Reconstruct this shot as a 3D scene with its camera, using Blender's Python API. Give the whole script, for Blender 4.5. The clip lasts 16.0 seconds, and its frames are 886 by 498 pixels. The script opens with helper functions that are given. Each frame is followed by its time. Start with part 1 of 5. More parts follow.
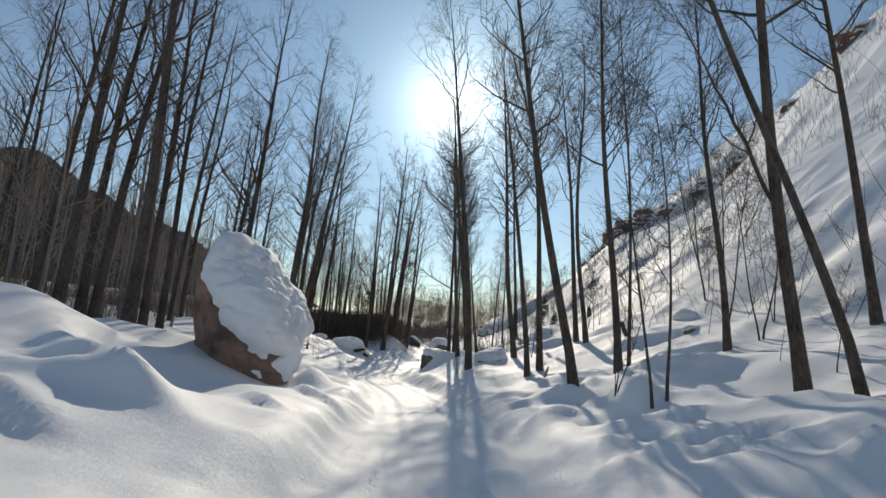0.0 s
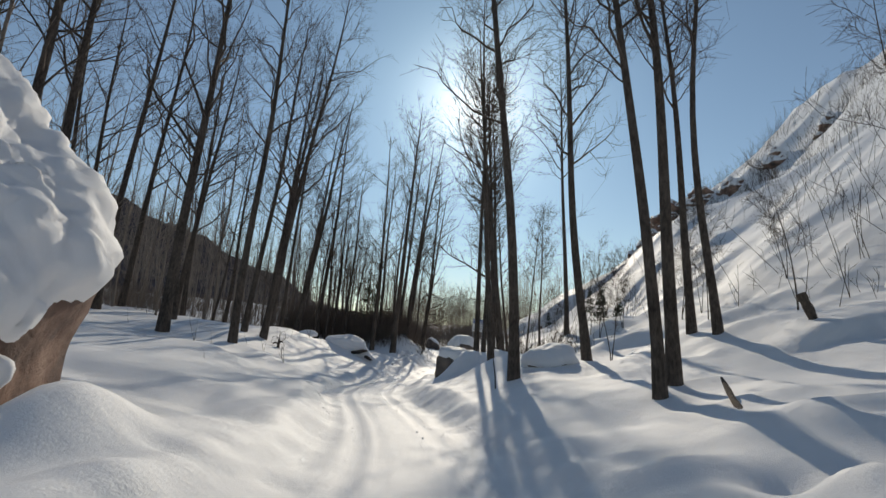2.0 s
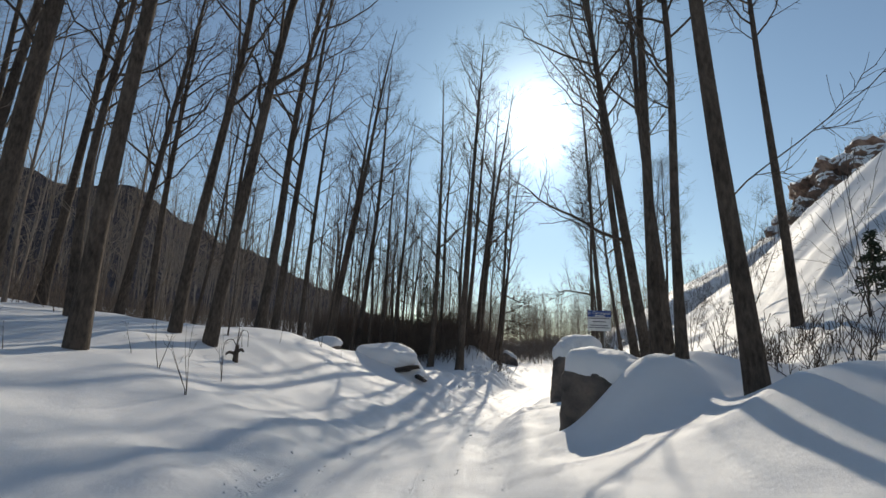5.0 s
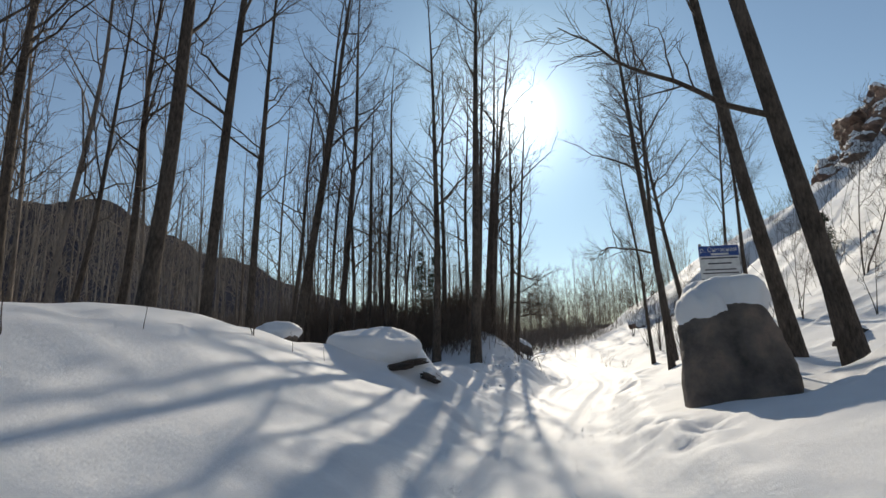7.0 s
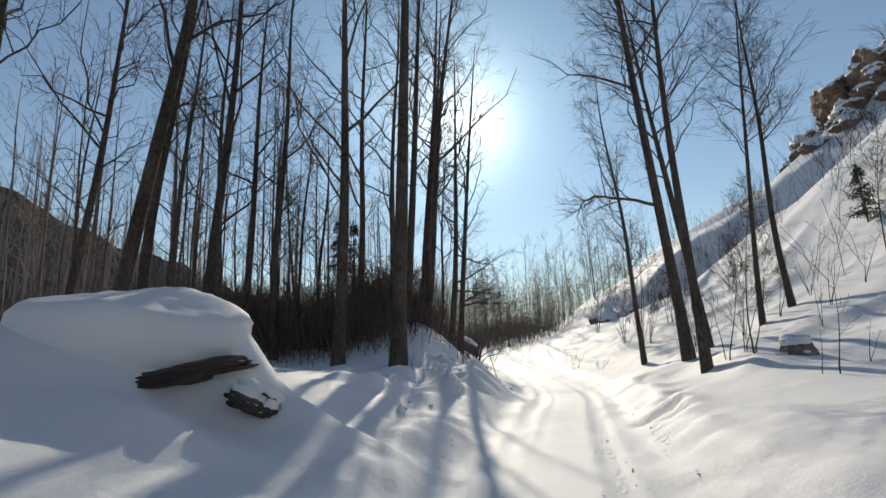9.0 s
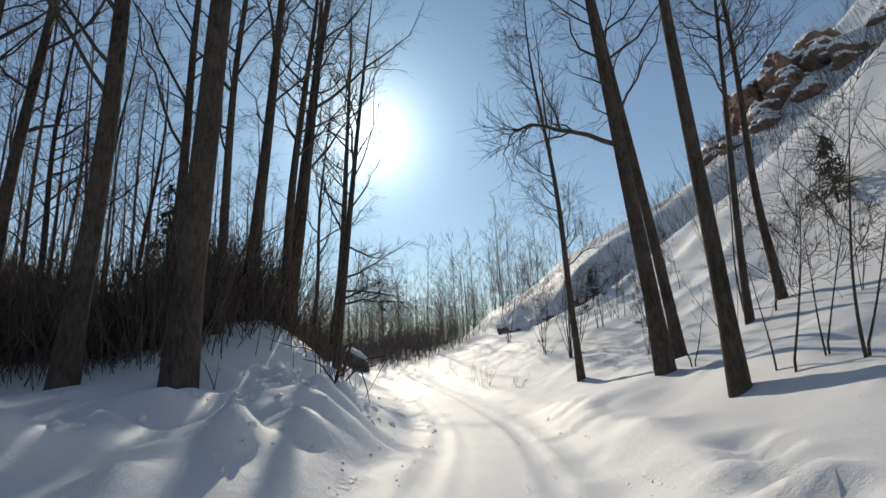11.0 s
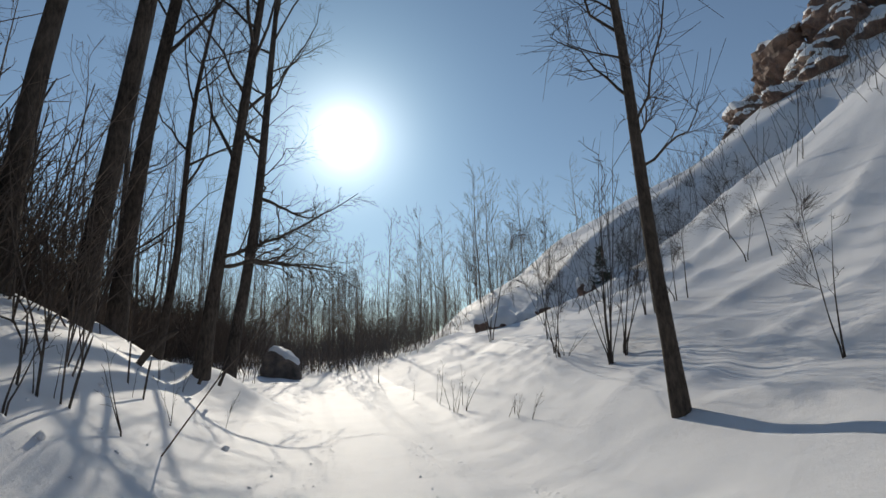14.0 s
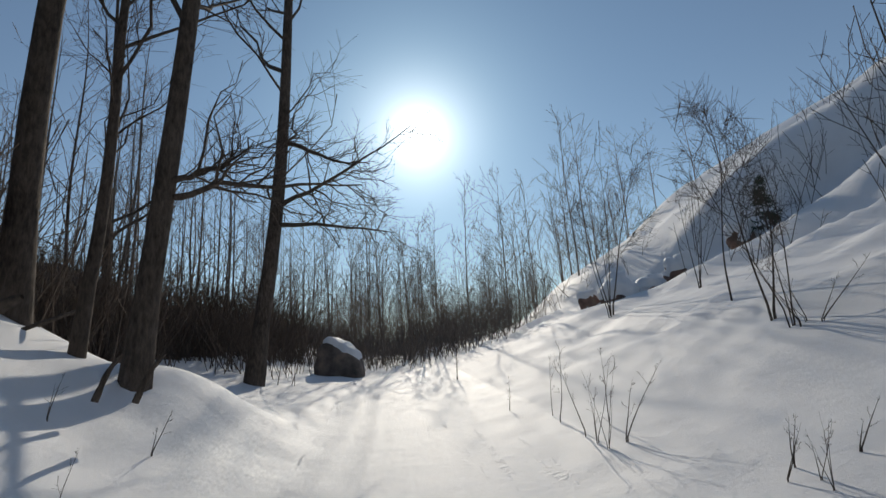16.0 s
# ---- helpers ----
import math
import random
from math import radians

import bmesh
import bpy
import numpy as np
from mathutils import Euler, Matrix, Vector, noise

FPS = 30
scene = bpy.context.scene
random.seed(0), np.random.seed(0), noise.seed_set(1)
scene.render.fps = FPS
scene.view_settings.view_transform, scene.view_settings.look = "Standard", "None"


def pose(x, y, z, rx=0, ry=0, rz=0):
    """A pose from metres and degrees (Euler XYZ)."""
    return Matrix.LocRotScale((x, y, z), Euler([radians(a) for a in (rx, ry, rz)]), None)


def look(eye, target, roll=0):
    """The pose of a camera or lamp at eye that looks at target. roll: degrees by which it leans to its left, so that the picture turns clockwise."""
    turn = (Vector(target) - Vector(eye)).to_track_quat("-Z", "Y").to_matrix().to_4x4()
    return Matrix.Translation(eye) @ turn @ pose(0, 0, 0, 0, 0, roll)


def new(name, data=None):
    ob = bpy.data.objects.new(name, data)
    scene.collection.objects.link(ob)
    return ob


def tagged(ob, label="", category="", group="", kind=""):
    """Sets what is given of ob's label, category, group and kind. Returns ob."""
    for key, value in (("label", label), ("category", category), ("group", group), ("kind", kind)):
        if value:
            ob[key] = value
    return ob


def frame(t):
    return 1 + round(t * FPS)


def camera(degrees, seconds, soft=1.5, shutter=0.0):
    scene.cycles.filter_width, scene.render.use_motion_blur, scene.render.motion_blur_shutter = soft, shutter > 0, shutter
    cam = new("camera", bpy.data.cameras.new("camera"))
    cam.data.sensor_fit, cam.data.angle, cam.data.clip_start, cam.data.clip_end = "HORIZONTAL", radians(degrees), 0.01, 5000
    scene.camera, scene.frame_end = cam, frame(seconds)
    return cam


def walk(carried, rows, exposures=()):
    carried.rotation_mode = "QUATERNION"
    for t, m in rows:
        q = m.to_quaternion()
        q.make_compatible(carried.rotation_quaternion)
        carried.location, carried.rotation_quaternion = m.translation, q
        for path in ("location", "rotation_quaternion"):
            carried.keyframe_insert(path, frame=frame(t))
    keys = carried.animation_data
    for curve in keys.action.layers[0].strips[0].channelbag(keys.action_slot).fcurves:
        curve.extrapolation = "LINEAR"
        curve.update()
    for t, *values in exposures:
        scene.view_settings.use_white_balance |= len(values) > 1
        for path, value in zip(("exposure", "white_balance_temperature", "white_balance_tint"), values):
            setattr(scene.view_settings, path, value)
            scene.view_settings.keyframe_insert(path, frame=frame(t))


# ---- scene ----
cam = camera(83.2, 16.0)
PATH = [
    (0, (-0.196, -1.676, 1.894), (-0.209, 0.295, 2.234), 3.3),
    (0.5, (-0.151, 1.292, 1.61), (-0.177, 3.263, 1.947), 3.6),
    (1, (-0.181, 4.071, 1.383), (-0.217, 6.042, 1.723), 3.8),
    (1.5, (-0.173, 6.693, 1.306), (-0.232, 8.662, 1.652), 3.5),
    (2, (-0.279, 9.154, 1.291), (-0.378, 11.119, 1.648), 3.4),
    (2.5, (-0.456, 11.614, 1.128), (-0.603, 13.575, 1.492), 3.5),
    (3, (-0.719, 14.118, 1.005), (-0.923, 16.074, 1.367), 3.7),
    (3.5, (-1.044, 16.492, 0.922), (-1.301, 18.44, 1.294), 3.8),
    (4, (-1.202, 18.827, 0.832), (-1.521, 20.762, 1.226), 3.8),
    (4.2, (-1.229, 19.66, 0.807), (-1.567, 21.59, 1.209), 3.7),
    (6.3, (-3.855, 27.887, 0.64), (-4.178, 29.815, 1.066), -1.1),
    (6.5, (-4.002, 28.872, 0.542), (-4.322, 30.801, 0.962), -1.5),
    (7, (-4.247, 31.244, 0.377), (-4.554, 33.178, 0.783), -2.1),
    (7.5, (-4.454, 33.457, 0.261), (-4.731, 35.396, 0.662), -2.0),
    (8, (-4.559, 35.737, 0.226), (-4.788, 37.682, 0.634), -2.3),
    (8.5, (-4.568, 37.987, 0.196), (-4.735, 39.937, 0.605), -2.4),
    (9, (-4.482, 40.165, 0.147), (-4.568, 42.121, 0.555), -2.6),
    (9.5, (-4.337, 42.175, 0.03), (-4.335, 44.131, 0.447), -2.7),
    (10, (-4.072, 44.07, -0.021), (-3.972, 46.022, 0.405), -2.8),
    (10.2, (-3.931, 44.783, -0.046), (-3.794, 46.73, 0.389), -2.9),
    (12.3, (-2.868, 50.518, 0.027), (-2.408, 52.408, 0.493), -2.1),
    (12.5, (-2.671, 51.182, 0.033), (-2.206, 53.07, 0.501), -2.0),
    (13, (-2.291, 52.845, -0.011), (-1.827, 54.732, 0.461), -1.7),
    (13.5, (-1.941, 54.409, 0.032), (-1.506, 56.305, 0.496), -1.8),
    (14, (-1.656, 55.983, 0.035), (-1.259, 57.887, 0.501), -2.2),
    (14.5, (-1.41, 57.558, 0.003), (-1.066, 59.471, 0.477), -2.6),
    (15, (-1.162, 59.202, -0.006), (-0.899, 61.126, 0.472), -2.7),
    (15.5, (-1.001, 60.694, 0.022), (-0.823, 62.631, 0.49), -3.5),
    (16, (-0.879, 62.168, 0.035), (-0.798, 64.115, 0.486), -4.1),
]
walk(cam, [(t, look(eye, target, roll)) for t, eye, target, roll in PATH], [(t, e, 7250.0 if t < 11 else 7000.0, 9.5) for t, e in ((0.0, -0.12), (1.2, -0.12), (2.0, -0.3), (3.5, -0.28), (4.1, -0.1), (6.5, -0.12), (8.5, -0.05), (10.0, -0.12), (12.5, -0.24), (13.5, -0.28), (14.0, -0.42), (15.0, -0.56), (16.0, -0.4))])

# ---- world, sun ----
SUN_AZ, SUN_EL = 0.3, 26.0
world = bpy.data.worlds.new("winter_sky")
scene.world = world
world.use_nodes = True
wn, wl = world.node_tree.nodes, world.node_tree.links
sky = wn.new("ShaderNodeTexSky")
sky.sky_type, sky.sun_disc = "NISHITA", False
sky.sun_elevation, sky.sun_rotation = radians(SUN_EL), radians(SUN_AZ)
sky.altitude, sky.air_density, sky.dust_density, sky.ozone_density = 300, 1.1, 0.03, 2.2
# the sun's own glare round its place in the sky
way = wn.new("ShaderNodeTexCoord")
near_sun = wn.new("ShaderNodeVectorMath")
near_sun.operation = "DOT_PRODUCT"
near_sun.inputs[1].default_value = (math.sin(radians(SUN_AZ)) * math.cos(radians(SUN_EL)), math.cos(radians(SUN_AZ)) * math.cos(radians(SUN_EL)), math.sin(radians(SUN_EL)))
wl.new(way.outputs["Generated"], near_sun.inputs[0])
clear = near_sun.outputs["Value"]
total = sky.outputs[0]
for power, weight, tone in ((1100.0, 9.0, (1.0, 0.98, 0.95)), (230.0, 8.0, (0.92, 0.98, 1.0)), (55.0, 3.6, (0.62, 0.9, 1.0)), (9.0, 1.15, (0.4, 0.8, 1.0))):
    base = wn.new("ShaderNodeMath")
    base.operation = "MAXIMUM"
    base.inputs[1].default_value = 0.0
    wl.new(clear, base.inputs[0])
    up = wn.new("ShaderNodeMath")
    up.operation = "POWER"
    up.inputs[1].default_value = power
    wl.new(base.outputs[0], up.inputs[0])
    add = wn.new("ShaderNodeVectorMath")
    add.operation = "MULTIPLY_ADD"
    add.inputs[1].default_value = tuple(weight * v for v in tone)
    wl.new(up.outputs[0], add.inputs[0])
    wl.new(total, add.inputs[2])
    total = add.outputs[0]
wl.new(total, wn["Background"].inputs[0])
wn["Background"].inputs[1].default_value = 0.112
sun_data = bpy.data.lights.new("sun", "SUN")
sun_data.energy, sun_data.angle, sun_data.color = 3.2, radians(0.55), (1.0, 0.94, 0.84)
sun_way = Vector((math.sin(radians(SUN_AZ)) * math.cos(radians(SUN_EL)), math.cos(radians(SUN_AZ)) * math.cos(radians(SUN_EL)), math.sin(radians(SUN_EL))))
sun = new("sun", sun_data)
sun.matrix_world = look((0, 0, 60), Vector((0, 0, 60)) - sun_way)


# ---- materials ----
def material(name, rough=0.8):
    m = bpy.data.materials.new(name)
    m.use_nodes = True
    n, l = m.node_tree.nodes, m.node_tree.links
    b = n["Principled BSDF"]
    b.inputs["Roughness"].default_value = rough
    return m, n, l, b


def noise_tex(n, l, scale, detail=4.0, rough=0.55, coords=None):
    x = n.new("ShaderNodeTexNoise")
    x.inputs["Scale"].default_value, x.inputs["Detail"].default_value, x.inputs["Roughness"].default_value = scale, detail, rough
    if coords is not None:
        l.new(coords, x.inputs["Vector"])
    return x.outputs["Fac"]


def ramp(n, l, fac, stops):
    r = n.new("ShaderNodeValToRGB")
    while len(r.color_ramp.elements) < len(stops):
        r.color_ramp.elements.new(0.5)
    for e, (p, c) in zip(r.color_ramp.elements, stops):
        e.position, e.color = p, (*c, 1)
    l.new(fac, r.inputs[0])
    return r.outputs[0]


def bump(n, l, b, height, strength, distance, normal=None):
    x = n.new("ShaderNodeBump")
    x.inputs["Strength"].default_value, x.inputs["Distance"].default_value = strength, distance
    l.new(height, x.inputs["Height"])
    if normal is not None:
        l.new(normal, x.inputs["Normal"])
    l.new(x.outputs[0], b.inputs["Normal"])
    return x.outputs[0]


def world_coords(n, l, stretch=(1, 1, 1)):
    g = n.new("ShaderNodeNewGeometry")
    m = n.new("ShaderNodeMapping")
    m.inputs["Scale"].default_value = stretch
    l.new(g.outputs["Position"], m.inputs["Vector"])
    return m.outputs[0]


def snow_material():
    m, n, l, b = material("snow", 0.65)
    c = world_coords(n, l)
    tone = ramp(n, l, noise_tex(n, l, 0.7, 5, 0.6, c), [(0.3, (0.80, 0.81, 0.83)), (0.7, (0.87, 0.87, 0.88))])
    l.new(tone, b.inputs["Base Color"])
    b.inputs["Specular IOR Level"].default_value = 0.25
    first = bump(n, l, b, noise_tex(n, l, 2.2, 3, 0.5, c), 0.3, 0.05)
    second = bump(n, l, b, noise_tex(n, l, 7.0, 5, 0.6, c), 0.35, 0.025, first)
    bump(n, l, b, noise_tex(n, l, 60.0, 4, 0.75, c), 0.6, 0.011, second)
    return m


def track_material():
    # snow whose tyre ruts and tread marks run along the track (first UV: metres across and along)
    m, n, l, b = material("track_snow", 0.6)
    c = world_coords(n, l)
    uv = n.new("ShaderNodeUVMap")
    tone = ramp(n, l, noise_tex(n, l, 0.9, 6, 0.62, c), [(0.3, (0.79, 0.80, 0.82)), (0.7, (0.87, 0.87, 0.88))])
    l.new(tone, b.inputs["Base Color"])
    b.inputs["Specular IOR Level"].default_value = 0.25
    first = bump(n, l, b, noise_tex(n, l, 2.2, 4, 0.55, c), 0.3, 0.05)
    side = n.new("ShaderNodeSeparateXYZ")
    l.new(uv.outputs[0], side.inputs[0])

    def calc(kind, a, v):
        x = n.new("ShaderNodeMath")
        x.operation = kind
        for k, w in enumerate((a, v)):
            if isinstance(w, float):
                x.inputs[k].default_value = w
            else:
                l.new(w, x.inputs[k])
        return x.outputs[0]

    # crumbled tread marks in narrow lanes, broken off here and there
    lanes = None
    for lane, wide in ((-1.5, 0.1), (-0.8, 0.1), (0.42, 0.05), (0.76, 0.1), (1.12, 0.06), (1.62, 0.12)):
        off = calc("ABSOLUTE", calc("SUBTRACT", side.outputs["X"], lane), 0.0)
        here = calc("LESS_THAN", off, wide)
        lanes = here if lanes is None else calc("MAXIMUM", lanes, here)
    where = n.new("ShaderNodeMapping")
    where.inputs["Scale"].default_value = (3.0, 0.3, 1)
    l.new(uv.outputs[0], where.inputs["Vector"])
    patch = ramp(n, l, noise_tex(n, l, 1.0, 4, 0.65, where.outputs[0]), [(0.55, (0, 0, 0)), (0.62, (1, 1, 1))])
    cells = n.new("ShaderNodeMapping")
    cells.inputs["Scale"].default_value = (9.0, 13.0, 1)
    stray = n.new("ShaderNodeTexNoise")
    stray.inputs["Scale"].default_value, stray.inputs["Detail"].default_value = 5.0, 3.0
    l.new(c, stray.inputs["Vector"])
    bent = n.new("ShaderNodeVectorMath")
    bent.operation = "MULTIPLY_ADD"
    bent.inputs[1].default_value = (0.3, 0.3, 0.3)
    l.new(stray.outputs["Color"], bent.inputs[0])
    l.new(uv.outputs[0], bent.inputs[2])
    l.new(bent.outputs[0], cells.inputs["Vector"])
    v = n.new("ShaderNodeTexVoronoi")
    v.inputs["Scale"].default_value = 1.0
    l.new(cells.outputs[0], v.inputs["Vector"])
    clod = ramp(n, l, v.outputs["Distance"], [(0.2, (1, 1, 1)), (0.55, (0, 0, 0))])
    cut = calc("MULTIPLY", calc("MULTIPLY", clod, patch), lanes)
    second = bump(n, l, b, cut, 0.5, 0.04, first)
    grain = bump(n, l, b, noise_tex(n, l, 6.0, 5, 0.62, c), 0.4, 0.03, second)
    bump(n, l, b, noise_tex(n, l, 50.0, 4, 0.75, c), 0.6, 0.012, grain)
    return m


def bark_material(name, dark, light, scale=1.0):
    m, n, l, b = material(name, 0.9)
    tc = n.new("ShaderNodeTexCoord")
    mp = n.new("ShaderNodeMapping")
    mp.inputs["Scale"].default_value = (17 * scale, 17 * scale, 5.5 * scale)
    l.new(tc.outputs["Object"], mp.inputs["Vector"])
    f = noise_tex(n, l, 1.0, 6, 0.65, mp.outputs[0])
    big = noise_tex(n, l, 0.9, 3, 0.5, tc.outputs["Object"])
    mix = n.new("ShaderNodeMath")
    mix.operation = "MULTIPLY_ADD"
    mix.inputs[1].default_value, mix.inputs[2].default_value = 0.45, 0.0
    l.new(big, mix.inputs[0])
    add = n.new("ShaderNodeMath")
    add.operation = "MULTIPLY_ADD"
    add.inputs[1].default_value = 0.6
    l.new(f, add.inputs[0])
    l.new(mix.outputs[0], add.inputs[2])
    l.new(ramp(n, l, add.outputs[0], [(0.35, dark), (0.7, light)]), b.inputs["Base Color"])
    b.inputs["Specular IOR Level"].default_value = 0.2
    bump(n, l, b, f, 1.0, 0.05)
    return m


def rock_material(name, a, c1, c2):
    m, n, l, b = material(name, 0.85)
    tc = n.new("ShaderNodeTexCoord")
    f = noise_tex(n, l, 1.1, 8, 0.62, tc.outputs["Object"])
    l.new(ramp(n, l, f, [(0.32, a), (0.5, c1), (0.68, c2)]), b.inputs["Base Color"])
    v = n.new("ShaderNodeTexVoronoi")
    v.feature = "DISTANCE_TO_EDGE"
    v.inputs["Scale"].default_value = 1.3
    l.new(tc.outputs["Object"], v.inputs["Vector"])
    crack = ramp(n, l, v.outputs["Distance"], [(0.0, (0, 0, 0)), (0.06, (1, 1, 1))])
    first = bump(n, l, b, noise_tex(n, l, 5.0, 8, 0.7, tc.outputs["Object"]), 0.9, 0.08)
    bump(n, l, b, crack, 0.35, 0.03, first)
    return m


SNOW = snow_material()
TRACK = track_material()
# thicket bark far paler than near twigs: valley haze is painted into its colour
TWIG_HAZED = bark_material("hazed_thicket_bark", (0.16, 0.125, 0.10), (0.34, 0.28, 0.23))
BARK = bark_material("poplar_bark", (0.028, 0.022, 0.018), (0.165, 0.132, 0.108))
TWIG = bark_material("twig_bark", (0.055, 0.044, 0.037), (0.16, 0.13, 0.108))
# bark of distant wood, lightened so that haze is part of the colour
WOOD_HAZED = bark_material("hazed_far_bark", (0.13, 0.108, 0.092), (0.34, 0.28, 0.235))
ROCK = rock_material("grey_brown_rock", (0.05, 0.045, 0.04), (0.16, 0.13, 0.11), (0.30, 0.22, 0.17))
BRUSH = bark_material("brush_bark", (0.085, 0.066, 0.055), (0.23, 0.18, 0.145))
# much darker brown than the other rocks, same roughness
DARK_ROCK = rock_material("dark_brown_rock", (0.02, 0.017, 0.015), (0.055, 0.045, 0.04), (0.13, 0.10, 0.08))
CLIFF = rock_material("red_brown_cliff", (0.065, 0.045, 0.037), (0.23, 0.14, 0.105), (0.37, 0.25, 0.19))


# ---- ground ----
def smooth_line(knots):
    ys = np.arange(-60.0, 400.0, 0.5)
    v = np.interp(ys, [k[0] for k in knots], [k[1] for k in knots])
    kernel = np.hanning(23)
    kernel /= kernel.sum()
    v = np.convolve(np.pad(v, 11, mode="edge"), kernel, mode="valid")
    return lambda y: np.interp(y, ys, v)


# the track's middle and its height along the valley
track_x = smooth_line([(-60, 0), (-2, -0.2), (9, -0.2), (15, -0.75), (20, -1.5), (28, -3.8), (34, -4.5), (40, -4.5), (45, -3.9), (51, -2.7), (57, -1.4), (63, -0.9), (72, -1.4), (85, -2.6), (120, -5), (400, -20)])
track_z = smooth_line([(-60, 1.0), (-2, 0.42), (4, -0.05), (9, -0.15), (14, -0.42), (20, -0.65), (28, -0.85), (35, -1.22), (43, -1.45), (50, -1.42), (57, -1.42), (63, -1.42), (72, -1.0), (85, -0.15), (110, 1.2), (400, 12)])
# right foot of the slope, measured across from the track's middle
foot_x = smooth_line([(-60, 11), (0, 10), (15, 9.5), (30, 10), (45, 9.5), (60, 7.5), (75, 7), (90, 7.5), (110, 10), (130, 25), (400, 60)])
left_rise = smooth_line([(-60, 1.4), (0, 1.4), (20, 1.3), (30, 1.7), (36, 2.5), (42, 2.8), (49, 1.6), (56, 1.15), (62, 1.7), (70, 1.8), (78, 1.3), (400, 2.0)])

right_rise = smooth_line([(-60, 0.8), (10, 0.8), (18, 1.3), (26, 1.45), (35, 1.1), (45, 0.9), (53, 1.25), (60, 1.4), (68, 1.5), (85, 1.2), (400, 0.8)])

hill_end = smooth_line([(-60, 1.1), (45, 1.1), (65, 1.0), (80, 0.9), (95, 0.65), (115, 0.3), (140, 0.1), (400, 0.0)])


def step(a, b, v):
    t = np.clip((v - a) / (b - a), 0, 1)
    return t * t * (3 - 2 * t)


def ripple(x, y, size, seed):
    # smooth lattice noise in -1..1
    x, y = np.asarray(x, float) / size + seed * 17.3, np.asarray(y, float) / size - seed * 9.1
    xi, yi = np.floor(x), np.floor(y)
    fx, fy = x - xi, y - yi
    fx, fy = fx * fx * (3 - 2 * fx), fy * fy * (3 - 2 * fy)

    def rnd(a, b):
        s = np.sin(a * 127.1 + b * 311.7 + seed * 74.7) * 43758.5453
        return 2 * (s - np.floor(s)) - 1

    top = rnd(xi, yi) * (1 - fx) + rnd(xi + 1, yi) * fx
    low = rnd(xi, yi + 1) * (1 - fx) + rnd(xi + 1, yi + 1) * fx
    return top * (1 - fy) + low * fy


# snow mounds: x, y, across, along, height, turn
MOUNDS = []


def mound(x, y, a, b, h, turn=0.0):
    MOUNDS.append((x, y, a, b, h, radians(turn)))


mound(-3.6, 9.3, 1.3, 2.6, 0.2, 10)
mound(-4.5, 12.0, 1.3, 1.4, -0.42)
mound(-6.2, 8.6, 1.7, 1.7, -0.45)
mound(-4.9, 5.1, 1.8, 0.38, 0.32, -14)
mound(-6.3, 6.9, 2.3, 0.45, 0.45, -44)
mound(-9.6, 9.0, 1.9, 2.6, 1.3)
mound(-4.2, 5.2, 1.5, 1.6, 0.25)
mound(-9.5, 14.5, 3.0, 2.0, 0.7)
mound(3.8, 12.5, 1.6, 1.3, 0.25)
mound(7.5, 12.0, 2.4, 2.0, 0.5)
mound(5.0, 7.0, 1.5, 2.5, 0.25)
mound(-6.0, 64.0, 2.0, 4.8, 1.0, 4)
mound(31.0, 80.0, 6.5, 7.0, 2.2)
mound(-7.9, 47.15, 0.8, 0.6, 1.2)
mound(-6.6, 46.9, 0.6, 0.7, 0.3)
mound(-8.8, 46.6, 1.6, 0.9, 0.3)
mound(-7.9, 45.2, 0.9, 0.5, 0.25)
mound(-11.0, 46.5, 1.7, 1.5, 0.25)
for fx, fy in ((-1.15, 50.2), (-0.8, 50.05), (-0.55, 50.75), (-0.2, 51.35), (0.05, 51.9), (-0.95, 49.5), (-2.39, 40.9), (-2.44, 39.6), (-2.3, 38.4), (-1.9, 38.9), (-1.65, 39.5), (-2.05, 40.2), (2.0, 13.1), (2.6, 13.9), (2.0, 12.0), (2.66, 7.8), (2.4, 5.4), (2.95, 5.9), (3.35, 5.4), (3.2, 4.7), (3.2, 7.3)):
    mound(fx, fy, 0.22, 0.3, -0.2, 20)
    mound(fx + 0.1, fy - 0.34, 0.26, 0.16, 0.05, 20)
lumps = random.Random(7)
for _ in range(46):
    ly = lumps.uniform(51.5, 59.5)
    mound(float(track_x(ly)) - lumps.uniform(2.3, 5.2), ly, lumps.uniform(0.2, 0.45), lumps.uniform(0.2, 0.45), lumps.uniform(0.1, 0.26))
for _ in range(40):
    ly = lumps.uniform(2.5, 15)
    mound(float(track_x(ly)) + lumps.uniform(2.2, 5.0), ly, lumps.uniform(0.2, 0.5), lumps.uniform(0.2, 0.5), lumps.uniform(0.08, 0.22))
mound(-4.3, 54.5, 1.3, 3.0, 0.3, 15)
mound(-4.8, 70.6, 1.2, 1.6, 0.75)
mound(-8.0, 70.0, 1.8, 2.4, 0.75)
mound(-9.5, 66.0, 1.5, 3.0, 0.4)
mound(6.2, 38.8, 3.5, 5.0, 0.8)
mound(2.8, 26.1, 2.3, 2.3, 0.2)
mound(-7.6, 63.0, 2.2, 4.2, 0.8)
mound(-4.0, 14.0, 0.55, 1.0, 0.5)
mound(19.5, 60.0, 6.5, 10.0, 4.4)
mound(1.9, 40.0, 1.2, 1.5, 0.45)
mound(0.5, 41.0, 0.9, 0.8, -0.25)
mound(0.9, 32.7, 1.5, 1.6, 0.8)
mound(-0.15, 31.7, 0.9, 0.8, 0.75)


